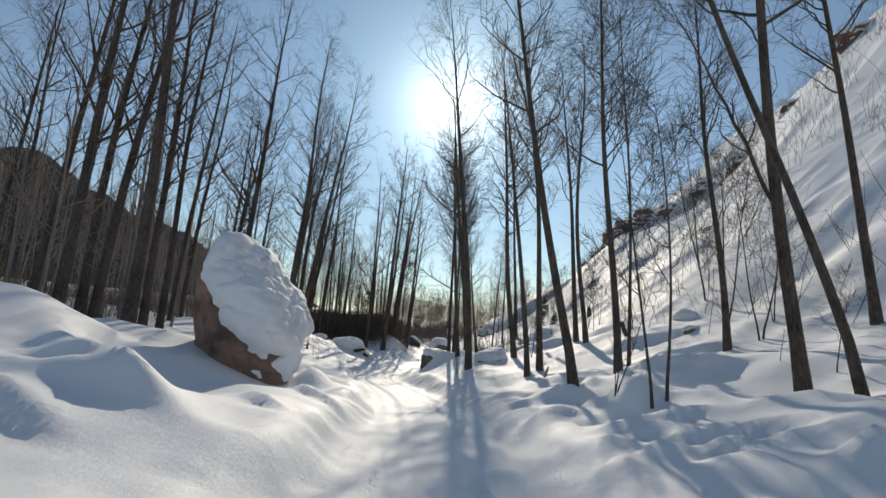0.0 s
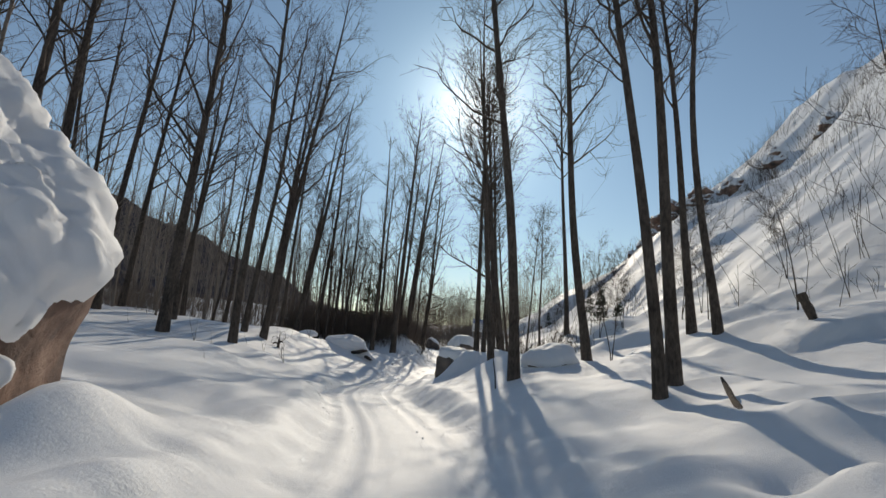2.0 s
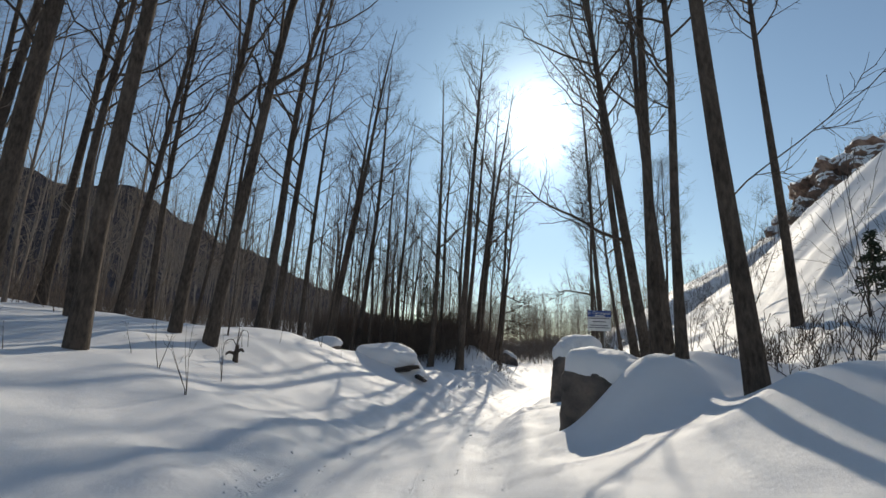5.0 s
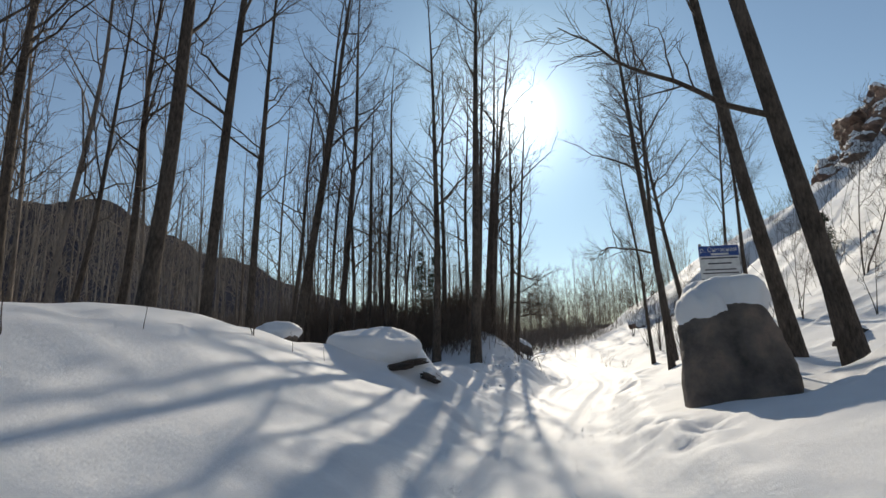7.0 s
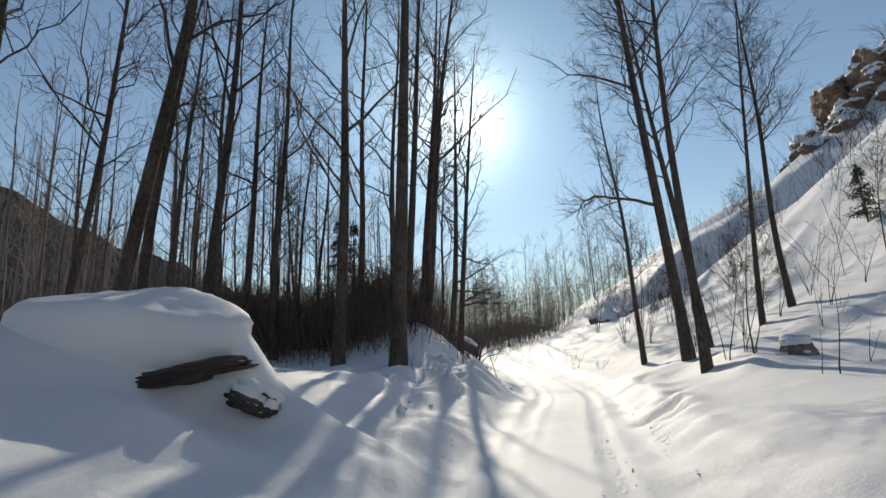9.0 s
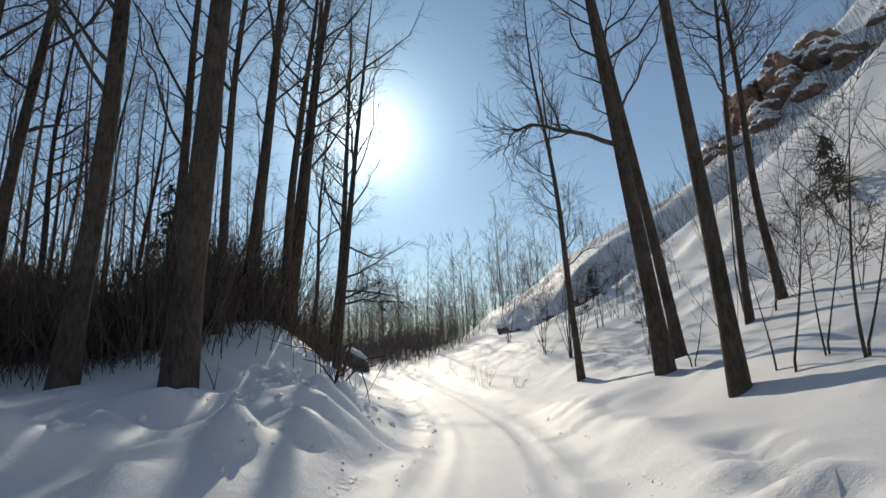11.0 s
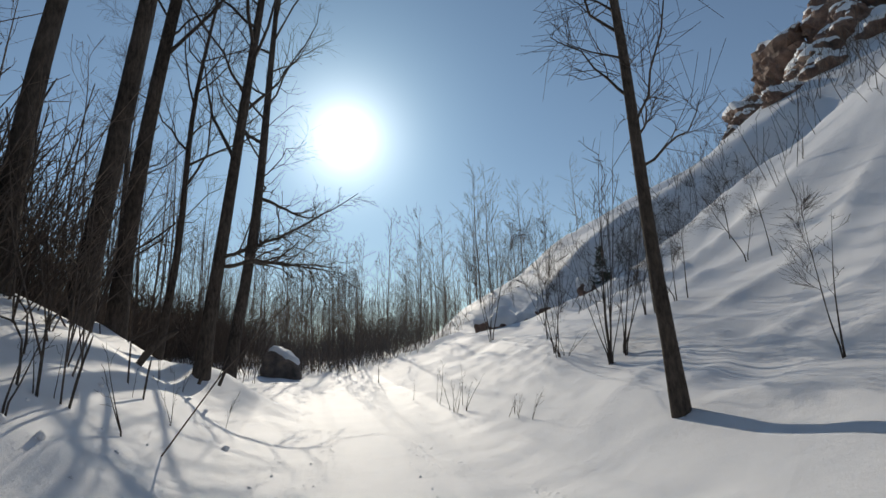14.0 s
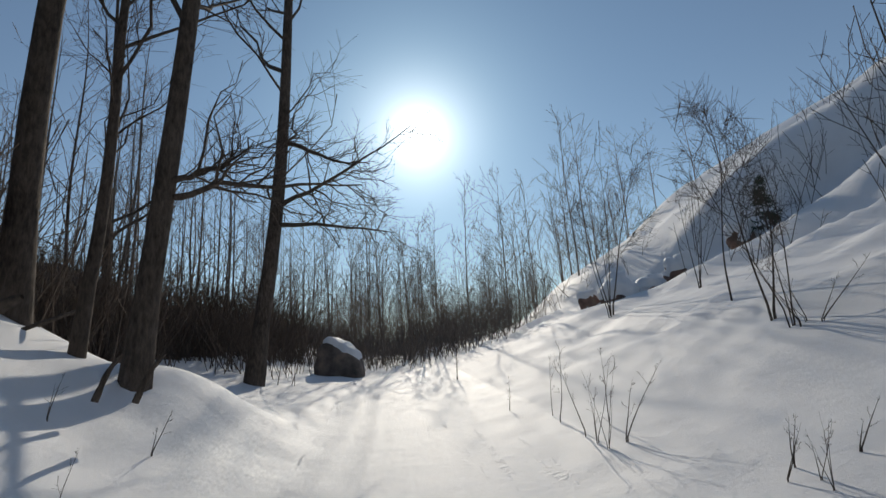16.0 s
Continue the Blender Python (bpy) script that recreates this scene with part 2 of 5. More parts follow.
# wind-cut ledges of snow: a line, the height of the step and how far it fades behind; the high side lies to the left of the line
LEDGES = [(-6.8, 6.2, -3.4, 4.5, 0.30, 1.0), (-6.2, 4.3, -3.5, 3.2, 0.24, 0.8), (2.1, 12.3, 4.0, 11.5, 0.18, 0.5), (2.7, 9.0, 4.7, 8.1, 0.22, 0.6), (2.3, 6.7, 4.3, 6.2, 0.20, 0.5), (2.9, 5.3, 4.9, 5.0, 0.20, 0.5),
          (5.0, 13.3, 8.2, 11.8, 0.32, 1.0), (6.3, 17.6, 10.2, 15.8, 0.35, 1.2), (7.0, 22.2, 11.2, 19.3, 0.4, 1.4), (-3.7, 10.2, -2.3, 8.6, 0.2, 0.6), (-3.9, 7.6, -2.4, 6.4, 0.16, 0.6), (-6.9, 44.0, -5.4, 43.0, 0.14, 0.6), (-6.0, 54.6, -4.2, 53.2, 0.22, 0.7), (-5.6, 58.9, -3.6, 56.6, 0.24, 0.8)]


def height(x, y):
    x, y = np.asarray(x, float), np.asarray(y, float)
    cx = track_x(y)
    d = x - cx
    z = track_z(y) + 0 * d
    near = np.exp(-((np.abs(d) - 2.0) / 0.9) ** 2)
    worn = 1 - 0.7 * step(57, 63, y)
    z = z + 0.42 * worn * step(1.25, 2.3, np.abs(d)) * (1 + 0.35 * ripple(x, y, 2.2, 1))
    clod = np.abs(ripple(x, y, 0.85, 2)) + 0.6 * np.abs(ripple(x, y, 0.55, 3))
    z = z + near * worn * (0.10 * clod - 0.05 + 0.07 * ripple(x, y, 1.3, 13))
    # wheel ruts, pressed with sharp sides, and an older pair beside them
    weave = 0.06 * ripple(0 * x, y, 5.0, 14)
    for rut, wide, deep in ((-0.78, 0.17, 0.03), (0.74, 0.17, 0.03), (-0.38, 0.09, 0.008), (1.05, 0.08, 0.012)):
        o = np.abs(d - rut - weave)
        z = z - worn * deep * (1 - step(0.6 * wide, 1.2 * wide, o)) * (1 + 0.4 * ripple(x, y, 0.6, 4)) + 0.4 * worn * deep * np.exp(-((o - 1.5 * wide) / (0.5 * wide)) ** 2)
    # left: a bench under the trees, then a slow rise
    z = z + (left_rise(y) - 0.42 * worn) * step(2.0, 7.5, -d) + 0.10 * np.maximum(-d - 9, 0) - 0.05 * np.maximum(-d - 30, 0)
    # right: a bank, then the steep hillside
    foot = foot_x(y)
    z = z + 0.5 * right_rise(y) * step(1.8, 5.0, d) + 0.5 * right_rise(y) * step(3.5, foot, d)
    up = np.maximum(d - foot + 1.5, 0)
    end = hill_end(y)
    z = z + end * (0.36 * up + 0.42 * np.maximum(up - 6, 0) + 0.45 * np.maximum(up - 27, 0) - 1.5 * np.maximum(up - 42, 0))
    brow = x + y + 2.6 * ripple(x, y, 8.0, 12) + 0.8 * ripple(x, y, 2.6, 25)
    where = step(8.0, 12.0, d) * step(66, 72, y) * (1 - step(92, 104, y))
    z = z + where * (np.maximum(1.4 + 1.3 * ripple(x, y, 6.5, 19), 0.15) * step(90.0, 91.8, brow) - 0.8 * np.exp(-((brow - 88.4) / 2.2) ** 2))
    z = z + where * 0.45 * (1 - 2 * np.abs(ripple(0.9 * (x + y), 0.25 * (x - y), 3.6, 26)))
    far = step(2.5, 7, np.abs(d))
    z = z + far * (0.16 * ripple(x, y, 3.2, 5) + 0.07 * ripple(x, y, 1.3, 6)) + 0.018 * ripple(x, y, 0.5, 7) * step(0.5, 3, np.abs(d))
    z = z + step(1, 10, up) * (0.5 * ripple(x, y, 7.0, 8) + 0.22 * ripple(x, y * 0.8, 3.0, 11) + 0.05 * np.abs(ripple(x, y, 1.4, 15)))
    hummock = step(2.6, 5.0, d) * (1 - 0.6 * step(60, 75, y))
    z = z + hummock * (0.30 * (1 - 2 * np.abs(ripple(x, y, 3.0, 16))) * step(-0.2, 0.5, ripple(x, y, 6.0, 18)) + 0.16 * (0.5 - np.abs(ripple(x, y, 1.5, 17))))
    heap = np.exp(-((d + 3.4) / 1.5) ** 2 - ((y - 57.0) / 4.0) ** 2) + 0.35 * np.exp(-((d + 2.6) / 0.9) ** 2 - ((y - 13.0) / 3.0) ** 2) + 0.4 * np.exp(-((d + 2.2) / 0.9) ** 2 - ((y - 50.0) / 4.0) ** 2)
    z = z + heap * (0.22 * (1 - 2.4 * np.abs(ripple(x, y, 1.1, 21))) + 0.07 * (0.5 - np.abs(ripple(x, y, 0.5, 22))))
    for x0, y0, x1, y1, h, fade in LEDGES:
        long = math.hypot(x1 - x0, y1 - y0)
        ux, uy = (x1 - x0) / long, (y1 - y0) / long
        on, side = (x - x0) * ux + (y - y0) * uy, (y - y0) * ux - (x - x0) * uy + 0.3 * ripple(x, y, 1.3, 24)
        z = z + h * step(-0.12, 0.14, side) * np.exp(-(np.maximum(side, 0) / fade) ** 2) * step(-0.2, 0.35 * long, on) * (1 - step(0.65 * long, long + 0.2, on))
    for mx, my, a, b, h, w in MOUNDS:
        u, v = (x - mx) * math.cos(w) + (y - my) * math.sin(w), (y - my) * math.cos(w) - (x - mx) * math.sin(w)
        z = z + h * np.exp(-(u / a) ** 2 - (v / b) ** 2)
    return z


def ground_z(x, y):
    return float(height(np.array([x]), np.array([y]))[0])


# ---- ground mesh ----
def link_mesh(name, verts, faces, mats, parent=None, smooth=True, label=""):
    me = bpy.data.meshes.new(name)
    verts = np.asarray(verts, np.float32)
    faces = np.asarray(faces, np.int32)
    k = faces.shape[1]
    me.vertices.add(len(verts))
    me.vertices.foreach_set("co", verts.ravel())
    me.loops.add(faces.size)
    me.loops.foreach_set("vertex_index", faces.ravel())
    me.polygons.add(len(faces))
    me.polygons.foreach_set("loop_start", np.arange(0, faces.size, k, dtype=np.int32))
    me.polygons.foreach_set("use_smooth", np.full(len(faces), smooth))
    me.update(calc_edges=True)
    for m in mats if isinstance(mats, (list, tuple)) else [mats]:
        me.materials.append(m)
    ob = new(name, me)
    if parent is not None:
        ob.parent = parent
    if label:
        tagged(ob, label)
    return ob


def grid_faces(rows, cols):
    i = np.arange(rows * cols).reshape(rows, cols)
    return np.stack([i[:-1, :-1], i[:-1, 1:], i[1:, 1:], i[1:, :-1]], -1).reshape(-1, 4)


def spread(inner, fine, far, grow):
    v = list(np.arange(0, inner, fine))
    s = fine
    while v[-1] < far:
        s *= grow
        v.append(v[-1] + s)
    return np.array(v)


right_d = spread(5.0, 0.11, 1200, 1.045)
left_d = spread(5.0, 0.11, 1200, 1.045)
across = np.concatenate([-left_d[:0:-1], right_d])
ahead = spread(74.0, 0.15, 1800, 1.05)
behind = spread(6.0, 0.3, 200, 1.15)
along = np.concatenate([-behind[:0:-1], ahead])
gy, gd = np.meshgrid(along, across, indexing="ij")
gx = track_x(gy) + gd
gz = height(gx, gy)
ground = link_mesh("ground", np.stack([gx, gy, gz], -1).reshape(-1, 3), grid_faces(*gx.shape), [SNOW, TRACK])
uv = ground.data.uv_layers.new(name="track")
loops = np.zeros(len(ground.data.loops), np.int32)
ground.data.loops.foreach_get("vertex_index", loops)
uv.data.foreach_set("uv", np.stack([gd, gy], -1).reshape(-1, 2)[loops].astype(np.float32).ravel())
mid = (gd[:-1, :-1] + gd[1:, 1:]).ravel() / 2
ground.data.polygons.foreach_set("material_index", (np.abs(mid) < 2.4).astype(np.int32))
tagged(ground, "deep white snow over the valley floor with a packed wheel track", "snow ground", kind="structure")


# ---- trees ----
def unit(v):
    return v / np.maximum(np.linalg.norm(v, axis=-1, keepdims=True), 1e-9)


def tubes(lines, radii, sides):
    """Many tubes of one point count: lines (n, k, 3), radii (n, k). Vertices and quads."""
    n, k, _ = lines.shape
    t = unit(np.gradient(lines, axis=1))
    ref = np.where(np.abs(t[:, :1, 2:3]) > 0.9, np.array([1.0, 0, 0]), np.array([0, 0, 1.0]))
    a = unit(np.cross(t, np.broadcast_to(ref, t.shape)))
    b = np.cross(t, a)
    w = np.arange(sides) * 2 * np.pi / sides
    ring = a[:, :, None] * np.cos(w)[:, None] + b[:, :, None] * np.sin(w)[:, None]
    v = lines[:, :, None] + radii[:, :, None, None] * ring
    i = np.arange(n * k * sides).reshape(n, k, sides)
    q = np.stack([i[:, :-1], np.roll(i, -1, 2)[:, :-1], np.roll(i, -1, 2)[:, 1:], i[:, 1:]], -1)
    return v.reshape(-1, 3), q.reshape(-1, 4)


def merged(pieces):
    vs, fs, o = [], [], 0
    for v, f in pieces:
        vs.append(v)
        fs.append(f + o)
        o += len(v)
    return np.concatenate(vs), np.concatenate(fs)


def shoots(rng, lines, radii, per, lo, hi, length, angle, k, rise, wobble, thin, rmin):
    """Side shoots: for each line per shoots between the fractions lo and hi."""
    n, kk, _ = lines.shape
    f = lo + (hi - lo) * (np.arange(per)[None] + rng.uniform(0.1, 0.9, (n, per))) / per
    pos = f * (kk - 1)
    i = np.minimum(pos.astype(int), kk - 2)
    fr = (pos - i)[..., None]
    rows = np.arange(n)[:, None]
    p = lines[rows, i] * (1 - fr) + lines[rows, i + 1] * fr
    r = radii[rows, i] * (1 - fr[..., 0]) + radii[rows, i + 1] * fr[..., 0]
    t = unit(lines[rows, i + 1] - lines[rows, i])
    ref = unit(rng.normal(size=t.shape))
    side = unit(ref - (ref * t).sum(-1, keepdims=True) * t)
    ang = np.radians(rng.uniform(*angle, f.shape))[..., None]
    way = unit(t * np.cos(ang) + side * np.sin(ang))
    ln = length(f, rng)[..., None]
    s = np.linspace(0, 1, k)
    out = p[:, :, None] + way[:, :, None] * (ln * s)[..., None]
    out[..., 2] += rise * ln * s ** 2
    kink = rng.normal(size=out.shape) * wobble * (ln * s)[..., None] * 0.5
    out += np.cumsum(kink, axis=2) / k
    rad = np.maximum(np.minimum(r * thin, 0.012 * ln[..., 0] + rmin)[..., None] * (1 - 0.8 * s), rmin)
    return out.reshape(-1, k, 3), rad.reshape(-1, k)


def grow_line(seed, tall, lean, bow):
    """The middle line of a trunk."""
    rng = np.random.default_rng(seed)
    s = np.linspace(0, 1, 16)
    line = np.zeros((16, 3))
    line[:, 2] = s * tall
    wave = rng.normal(size=(2, 3)) * 0.007 * tall
    for c in range(2):
        line[:, c] = lean[c] * tall * s + bow[c] * tall * (s * s - s) + sum(wave[c, j] * np.sin((j + 1) * np.pi * s) / (j + 1) for j in range(3))
    return line


def grow(seed, tall, dia, lean=(0, 0), first=0.4, limbs=26, bow=(0, 0), spread_out=1.0, fine=True, broken=False, sides=9, slim=1.0):
    """Trunk and crown meshes of a bare broadleaf tree that stands at the origin."""
    rng = np.random.default_rng(seed)
    k = 16
    s = np.linspace(0, 1, k)
    trunk = grow_line(seed, tall, lean, bow)[None]
    end = 0.55 if broken else 0.06
    rad = 0.5 * dia * (end + (1 - end) * (1 - s) ** 0.85) * (1 + 0.35 * np.exp(-s * tall / 0.35))
    trunk[0, 0, 2] = -0.5
    rad = rad[None]
    wood = [tubes(trunk, rad, sides)]
    crown = []
    reach = lambda f, g: spread_out * (0.055 * tall + 0.21 * tall * (1 - f) ** 0.7 * np.clip((f - first + 0.15) * 4, 0.35, 1)) * g.uniform(0.5, 1.25, f.shape)
    big, big_r = shoots(rng, trunk, rad, limbs, first, 0.97, reach, (30, 66), 7 if fine else 5, 0.3, 1.0, 0.5, 0.008 * slim)
    crown.append(tubes(big, big_r, 4 if fine else 3))
    sub_len = lambda f, g: 0.5 * (1.15 - f) * g.uniform(0.6, 1.3, f.shape) * spread_out * 0.15 * tall
    sub, sub_r = shoots(rng, big, big_r, 7 if fine else 4, 0.2, 1.0, sub_len, (25, 62), 4 if fine else 2, 0.15, 0.8, 0.6, 0.0055 * slim)
    crown.append(tubes(sub, sub_r, 3))
    if fine:
        tw_len = lambda f, g: g.uniform(0.25, 0.9, f.shape) * min(1.0, 0.1 * tall + 0.2)
        tw, tw_r = shoots(rng, sub, sub_r, 5, 0.15, 1.0, tw_len, (25, 60), 2, 0.0, 0.0, 0.7, 0.004 * slim)
        crown.append(tubes(tw, tw_r, 3))
    return merged(wood), merged(crown)


TREES = 0


def tree(x, y, tall, dia, lean=(0, 0), label="", first=0.4, limbs=26, bow=(0, 0), spread_out=1.0, broken=False, limb=(), slim_limb=False, name="bare_tree", group="trees of the valley wood"):
    global TREES
    TREES += 1
    top = new(name)
    top.location = (x, y, ground_z(x, y))
    size = "thick tall" if dia > 0.34 else "slender tall" if dia < 0.21 else "tall"
    stand = "leaning over the snow" if abs(lean[0]) > 0.085 else "rising upright from snow"
    tagged(top, label or f"{size} bare poplar with {'low limbs' if first < 0.3 else 'dark furrowed bark'} {stand}", "tree", group)
    wood, crown = grow(TREES, tall, dia, lean, first, limbs, bow, spread_out, True, broken)
    link_mesh("trunk", *wood, BARK, top)
    tagged(link_mesh("crown", *crown, TWIG, top), kind="stuff")
    for points in limb:
        rng = np.random.default_rng(TREES + 500 + int(10 * points[0][2]))
        p = np.array(points) - np.array(top.location)
        at = grow_line(TREES, tall, lean, bow)
        foot = np.array([np.interp(p[0, 2], at[:, 2], at[:, c]) for c in range(2)])
        p[:, :2] += (foot - p[0, :2]) * np.linspace(1, 0.4, len(p))[:, None]
        q = np.linspace(0, len(p) - 1, 12)
        line = np.stack([np.interp(q, np.arange(len(p)), p[:, c]) for c in range(3)], -1)
        line[1:-1] = 0.5 * line[1:-1] + 0.25 * (line[2:] + line[:-2])
        line[1:] += np.cumsum(rng.normal(size=(11, 3)) * 0.035, axis=0)
        rad = dia * np.linspace(0.17, 0.025, 12) * (0.3 if slim_limb else 1)
        sub, sub_r = shoots(rng, line[None], rad[None], 7 if slim_limb else 16, 0.2, 1.0, lambda f, g: g.uniform(0.6, 2.0, f.shape) * (1.2 - 0.5 * f) * (0.4 if slim_limb else 1), (30, 70), 6, 0.15, 0.9, 0.6, 0.007)
        tw, tw_r = shoots(rng, sub, sub_r, 8, 0.15, 1.0, lambda f, g: g.uniform(0.2, 0.8, f.shape), (25, 60), 3, 0.1, 0.4, 0.7, 0.004)
        link_mesh("limb", *merged([tubes(line[None], rad[None], 7), tubes(sub, sub_r, 4), tubes(tw, tw_r, 3)]), BARK, top, label="long bare side limb")
    return top


tree(-10.30, 14.60, 24.9, 0.40, (-0.01, -0), first=0.35)
tree(-16.89, 20.00, 25, 0.52, (0.06, 0), first=0.25)
tree(-16.58, 22.00, 25, 0.49, (0.06, 0.01), first=0.25)
tree(-16.20, 27.00, 25, 0.39, (0.03, -0.02), first=0.33)
tree(-26.70, 27.00, 21, 0.37, (0.06, 0), first=0.37)
tree(-31.52, 33.00, 25, 0.41, (0.07, -0.02), first=0.30)
tree(-14.06, 31.80, 25, 0.50, (0.06, -0.01), first=0.25)
tree(-16.08, 36.00, 18.2, 0.34, (0.03, -0.01), first=0.36)
tree(-10.18, 30.60, 21.2, 0.35, (0.06, -0.03), first=0.36)
tree(-20.26, 35.60, 25, 0.41, (0.08, -0), first=0.36)
tree(-23.74, 38.00, 21.1, 0.35, (0.01, -0), first=0.24)
tree(-23.75, 36.00, 19.7, 0.35, (-0.00, -0.01), first=0.27)
tree(-21.97, 40.00, 25, 0.40, (0.06, 0), first=0.29)
tree(-20.17, 44.00, 21.7, 0.36, (0.02, 0.01), first=0.30)
tree(3.52, 12.20, 14.2, 0.27, (-0.17, -0.02), first=0.4)
tree(5.22, 13.80, 14, 0.24, (-0.06, -0.04), first=0.43)
tree(5.66, 14.20, 14, 0.12, (-0.01, 0.02), first=0.51)
tree(7.42, 9.00, 18.7, 0.30, (-0.07, -0.02), first=0.41, limb=(((7.2,9.0,5.0),(6.55,9.0,6.61),(6.08,9.0,7.67),(5.47,9.0,8.91),(4.97,9.0,9.91)),))
tree(7.20, 7.20, 14, 0.18, (-0.30, 0.03), first=0.51)
tree(9.49, 15.50, 14, 0.25, (-0.05, 0.01), first=0.47)
tree(12.50, 13.00, 16.7, 0.28, (-0.07, -0.01), first=0.42)
tree(3.91, 26.30, 18.4, 0.31, (-0.07, -0.01), first=0.36)
tree(3.29, 18.50, 14, 0.23, (-0.11, 0.01), first=0.41)
tree(3.98, 19.60, 15.1, 0.28, (-0.06, 0), first=0.41)
tree(7.18, 26.00, 16.2, 0.29, (-0.06, 0.02), first=0.47)
tree(7.31, 24.50, 17.2, 0.27, (-0.03, -0.03), first=0.52)
tree(1.28, 24.40, 20.5, 0.33, (-0.10, -0.02), first=0.37)
tree(0.92, 30.00, 16.8, 0.27, (-0.06, -0.02), first=0.41, limb=(((0.9, 30.0, 3.0), (1.27, 30.0, 3.46), (2.58, 30.0, 4.51), (3.92, 30.0, 6.1), (5.71, 30.0, 8.77)),), slim_limb=True)
tree(0.36, 33.00, 14.1, 0.25, (0.00, -0.02), first=0.51)
tree(0.67, 32.50, 14, 0.20, (-0.02, -0.01), first=0.34)
tree(5.81, 39.30, 17.9, 0.30, (-0.04, -0.01), first=0.51)
tree(-11.75, 35.10, 18, 0.31, (0.09, -0), first=0.37)
tree(-10.78, 35.30, 21, 0.35, (0.14, -0.01), first=0.27)
tree(-12.94, 41.50, 20.5, 0.40, (0.09, -0.01), first=0.35)
tree(-18.62, 47.00, 17.4, 0.33, (0.06, 0), first=0.31, limbs=18)
tree(-15.28, 50.00, 19.6, 0.34, (0.07, -0.03), first=0.32, limbs=18)
tree(-15.19, 60.00, 25, 0.45, (0.06, -0.02), first=0.28, limbs=18)
tree(-8.89, 56.90, 21.4, 0.42, (0.01, -0.01), first=0.24, limbs=18)
tree(-6.82, 56.40, 25, 0.52, (0.05, 0), first=0.51)
tree(2.45, 45.30, 22.7, 0.40, (-0.085, 0.01), first=0.42)
tree(2.41, 42.90, 25, 0.45, (-0.105, 0.01), first=0.4, limb=(((1.78,42.6,5.41),(0.66,42.6,5.92),(-0.6,42.6,6.59),(-1.68,42.6,7.18),(-2.29,42.6,7.7),(-3.1,42.6,8.13)),))
tree(1.79, 37.50, 15.8, 0.28, (-0.07, -0.02), first=0.45)
tree(-15.56, 47.50, 25, 0.44, (0.08, -0.01), first=0.33, limbs=18)
tree(-18.55, 45.00, 14, 0.20, (0.09, 0.01), first=0.25, limbs=18)
tree(-19.12, 41.00, 19.5, 0.37, (0.11, 0.01), first=0.27)
tree(-16.12, 56.00, 25, 0.52, (0.15, 0), first=0.32, limbs=18)
tree(-16.49, 58.00, 23.7, 0.43, (0.11, -0.01), first=0.30, limbs=18)
tree(-14.57, 52.00, 14.1, 0.23, (0.08, 0.03), first=0.35, limbs=18)
tree(-13.62, 60.00, 17.6, 0.32, (0.03, 0.04), first=0.34, limbs=18)
tree(2.68, 57.30, 23.4, 0.38, (-0.06, 0.03), first=0.38, limb=(((2.56,57.3,4.88),(1.79,57.3,5.14),(0.94,57.3,5.31),(0.19,57.3,5.28),(-0.19,57.3,5.06),(-0.47,57.3,4.57)),))
tree(1.63, 53.80, 15.5, 0.27, (0.00, -0.01), first=0.47)
tree(5.84, 58.50, 14, 0.20, (0.08, -0.02), first=0.43)
tree(-14.27, 56.00, 14, 0.24, (0.06, -0.01), first=0.32, limbs=18)
tree(-13.57, 66.00, 14, 0.22, (0.07, 0.02), first=0.24, limbs=18)
tree(-13.60, 70.00, 14.3, 0.25, (0.05, -0.02), first=0.32, limbs=18)
tree(-13.84, 64.00, 14, 0.23, (0.02, -0.01), first=0.32, limbs=18)
tree(-9.39, 62.00, 20.3, 0.34, (0.03, 0.02), first=0.23, limbs=18)
tree(-12.27, 60.00, 19.6, 0.33, (0.03, 0.03), first=0.23, limbs=18)
tree(-13.74, 58.00, 15.6, 0.26, (0.02, -0.01), first=0.23, limbs=18)
tree(4.12, 58.90, 16, 0.30, (-0.10, -0), first=0.39)
tree(-7.64, 61.35, 18, 0.29, (0.03, 0.04), first=0.27, limbs=20)
tree(-6.30, 63.76, 18, 0.34, (0.07, 0.05), first=0.27, limbs=20)
tree(2.89, 62.30, 14, 0.23, (-0.045, 0), first=0.24, limbs=26, bow=(0.02, 0), spread_out=0.8)
tree(7.13, 58.70, 14, 0.24, (0.01, 0.01), first=0.42)
tree(-6.76, 67.00, 25, 0.45, (0.12, 0), first=0.27, limbs=20)
tree(-7.22, 70.00, 25, 0.44, (0.08, -0.03), first=0.27, limbs=20)
tree(-5.04, 69.50, 19.8, 0.36, (0.10, -0.01), first=0.27, limb=(((-4.35,69.5,2.97),(-3.67,69.5,3.30),(-3.24,69.5,3.85)),((-5.14,69.5,2.84),(-4.33,69.5,3.00),(-3.20,69.5,2.93),(-2.02,69.5,2.78))), limbs=20)
tree(-5.96, 77.00, 25, 0.49, (0.06, 0), first=0.27, limb=(((-5.97,77.0,4.57),(-4.77,77.0,4.59),(-3.40,77.0,4.41),(-2.02,77.0,4.23)),((-5.66,77.0,7.36),(-4.05,77.0,6.88),(-2.63,77.0,6.60)),((-5.73,77.0,5.11),(-4.54,77.0,5.61),(-3.20,77.0,6.25),(-1.32,77.0,7.58))), limbs=20)
tree(-6.22, 70.00, 14, 0.21, (0.06, 0.01), first=0.27, limbs=20)
tree(-9.53, 76.00, 14.9, 0.25, (-0.04, -0), first=0.16, limbs=18)
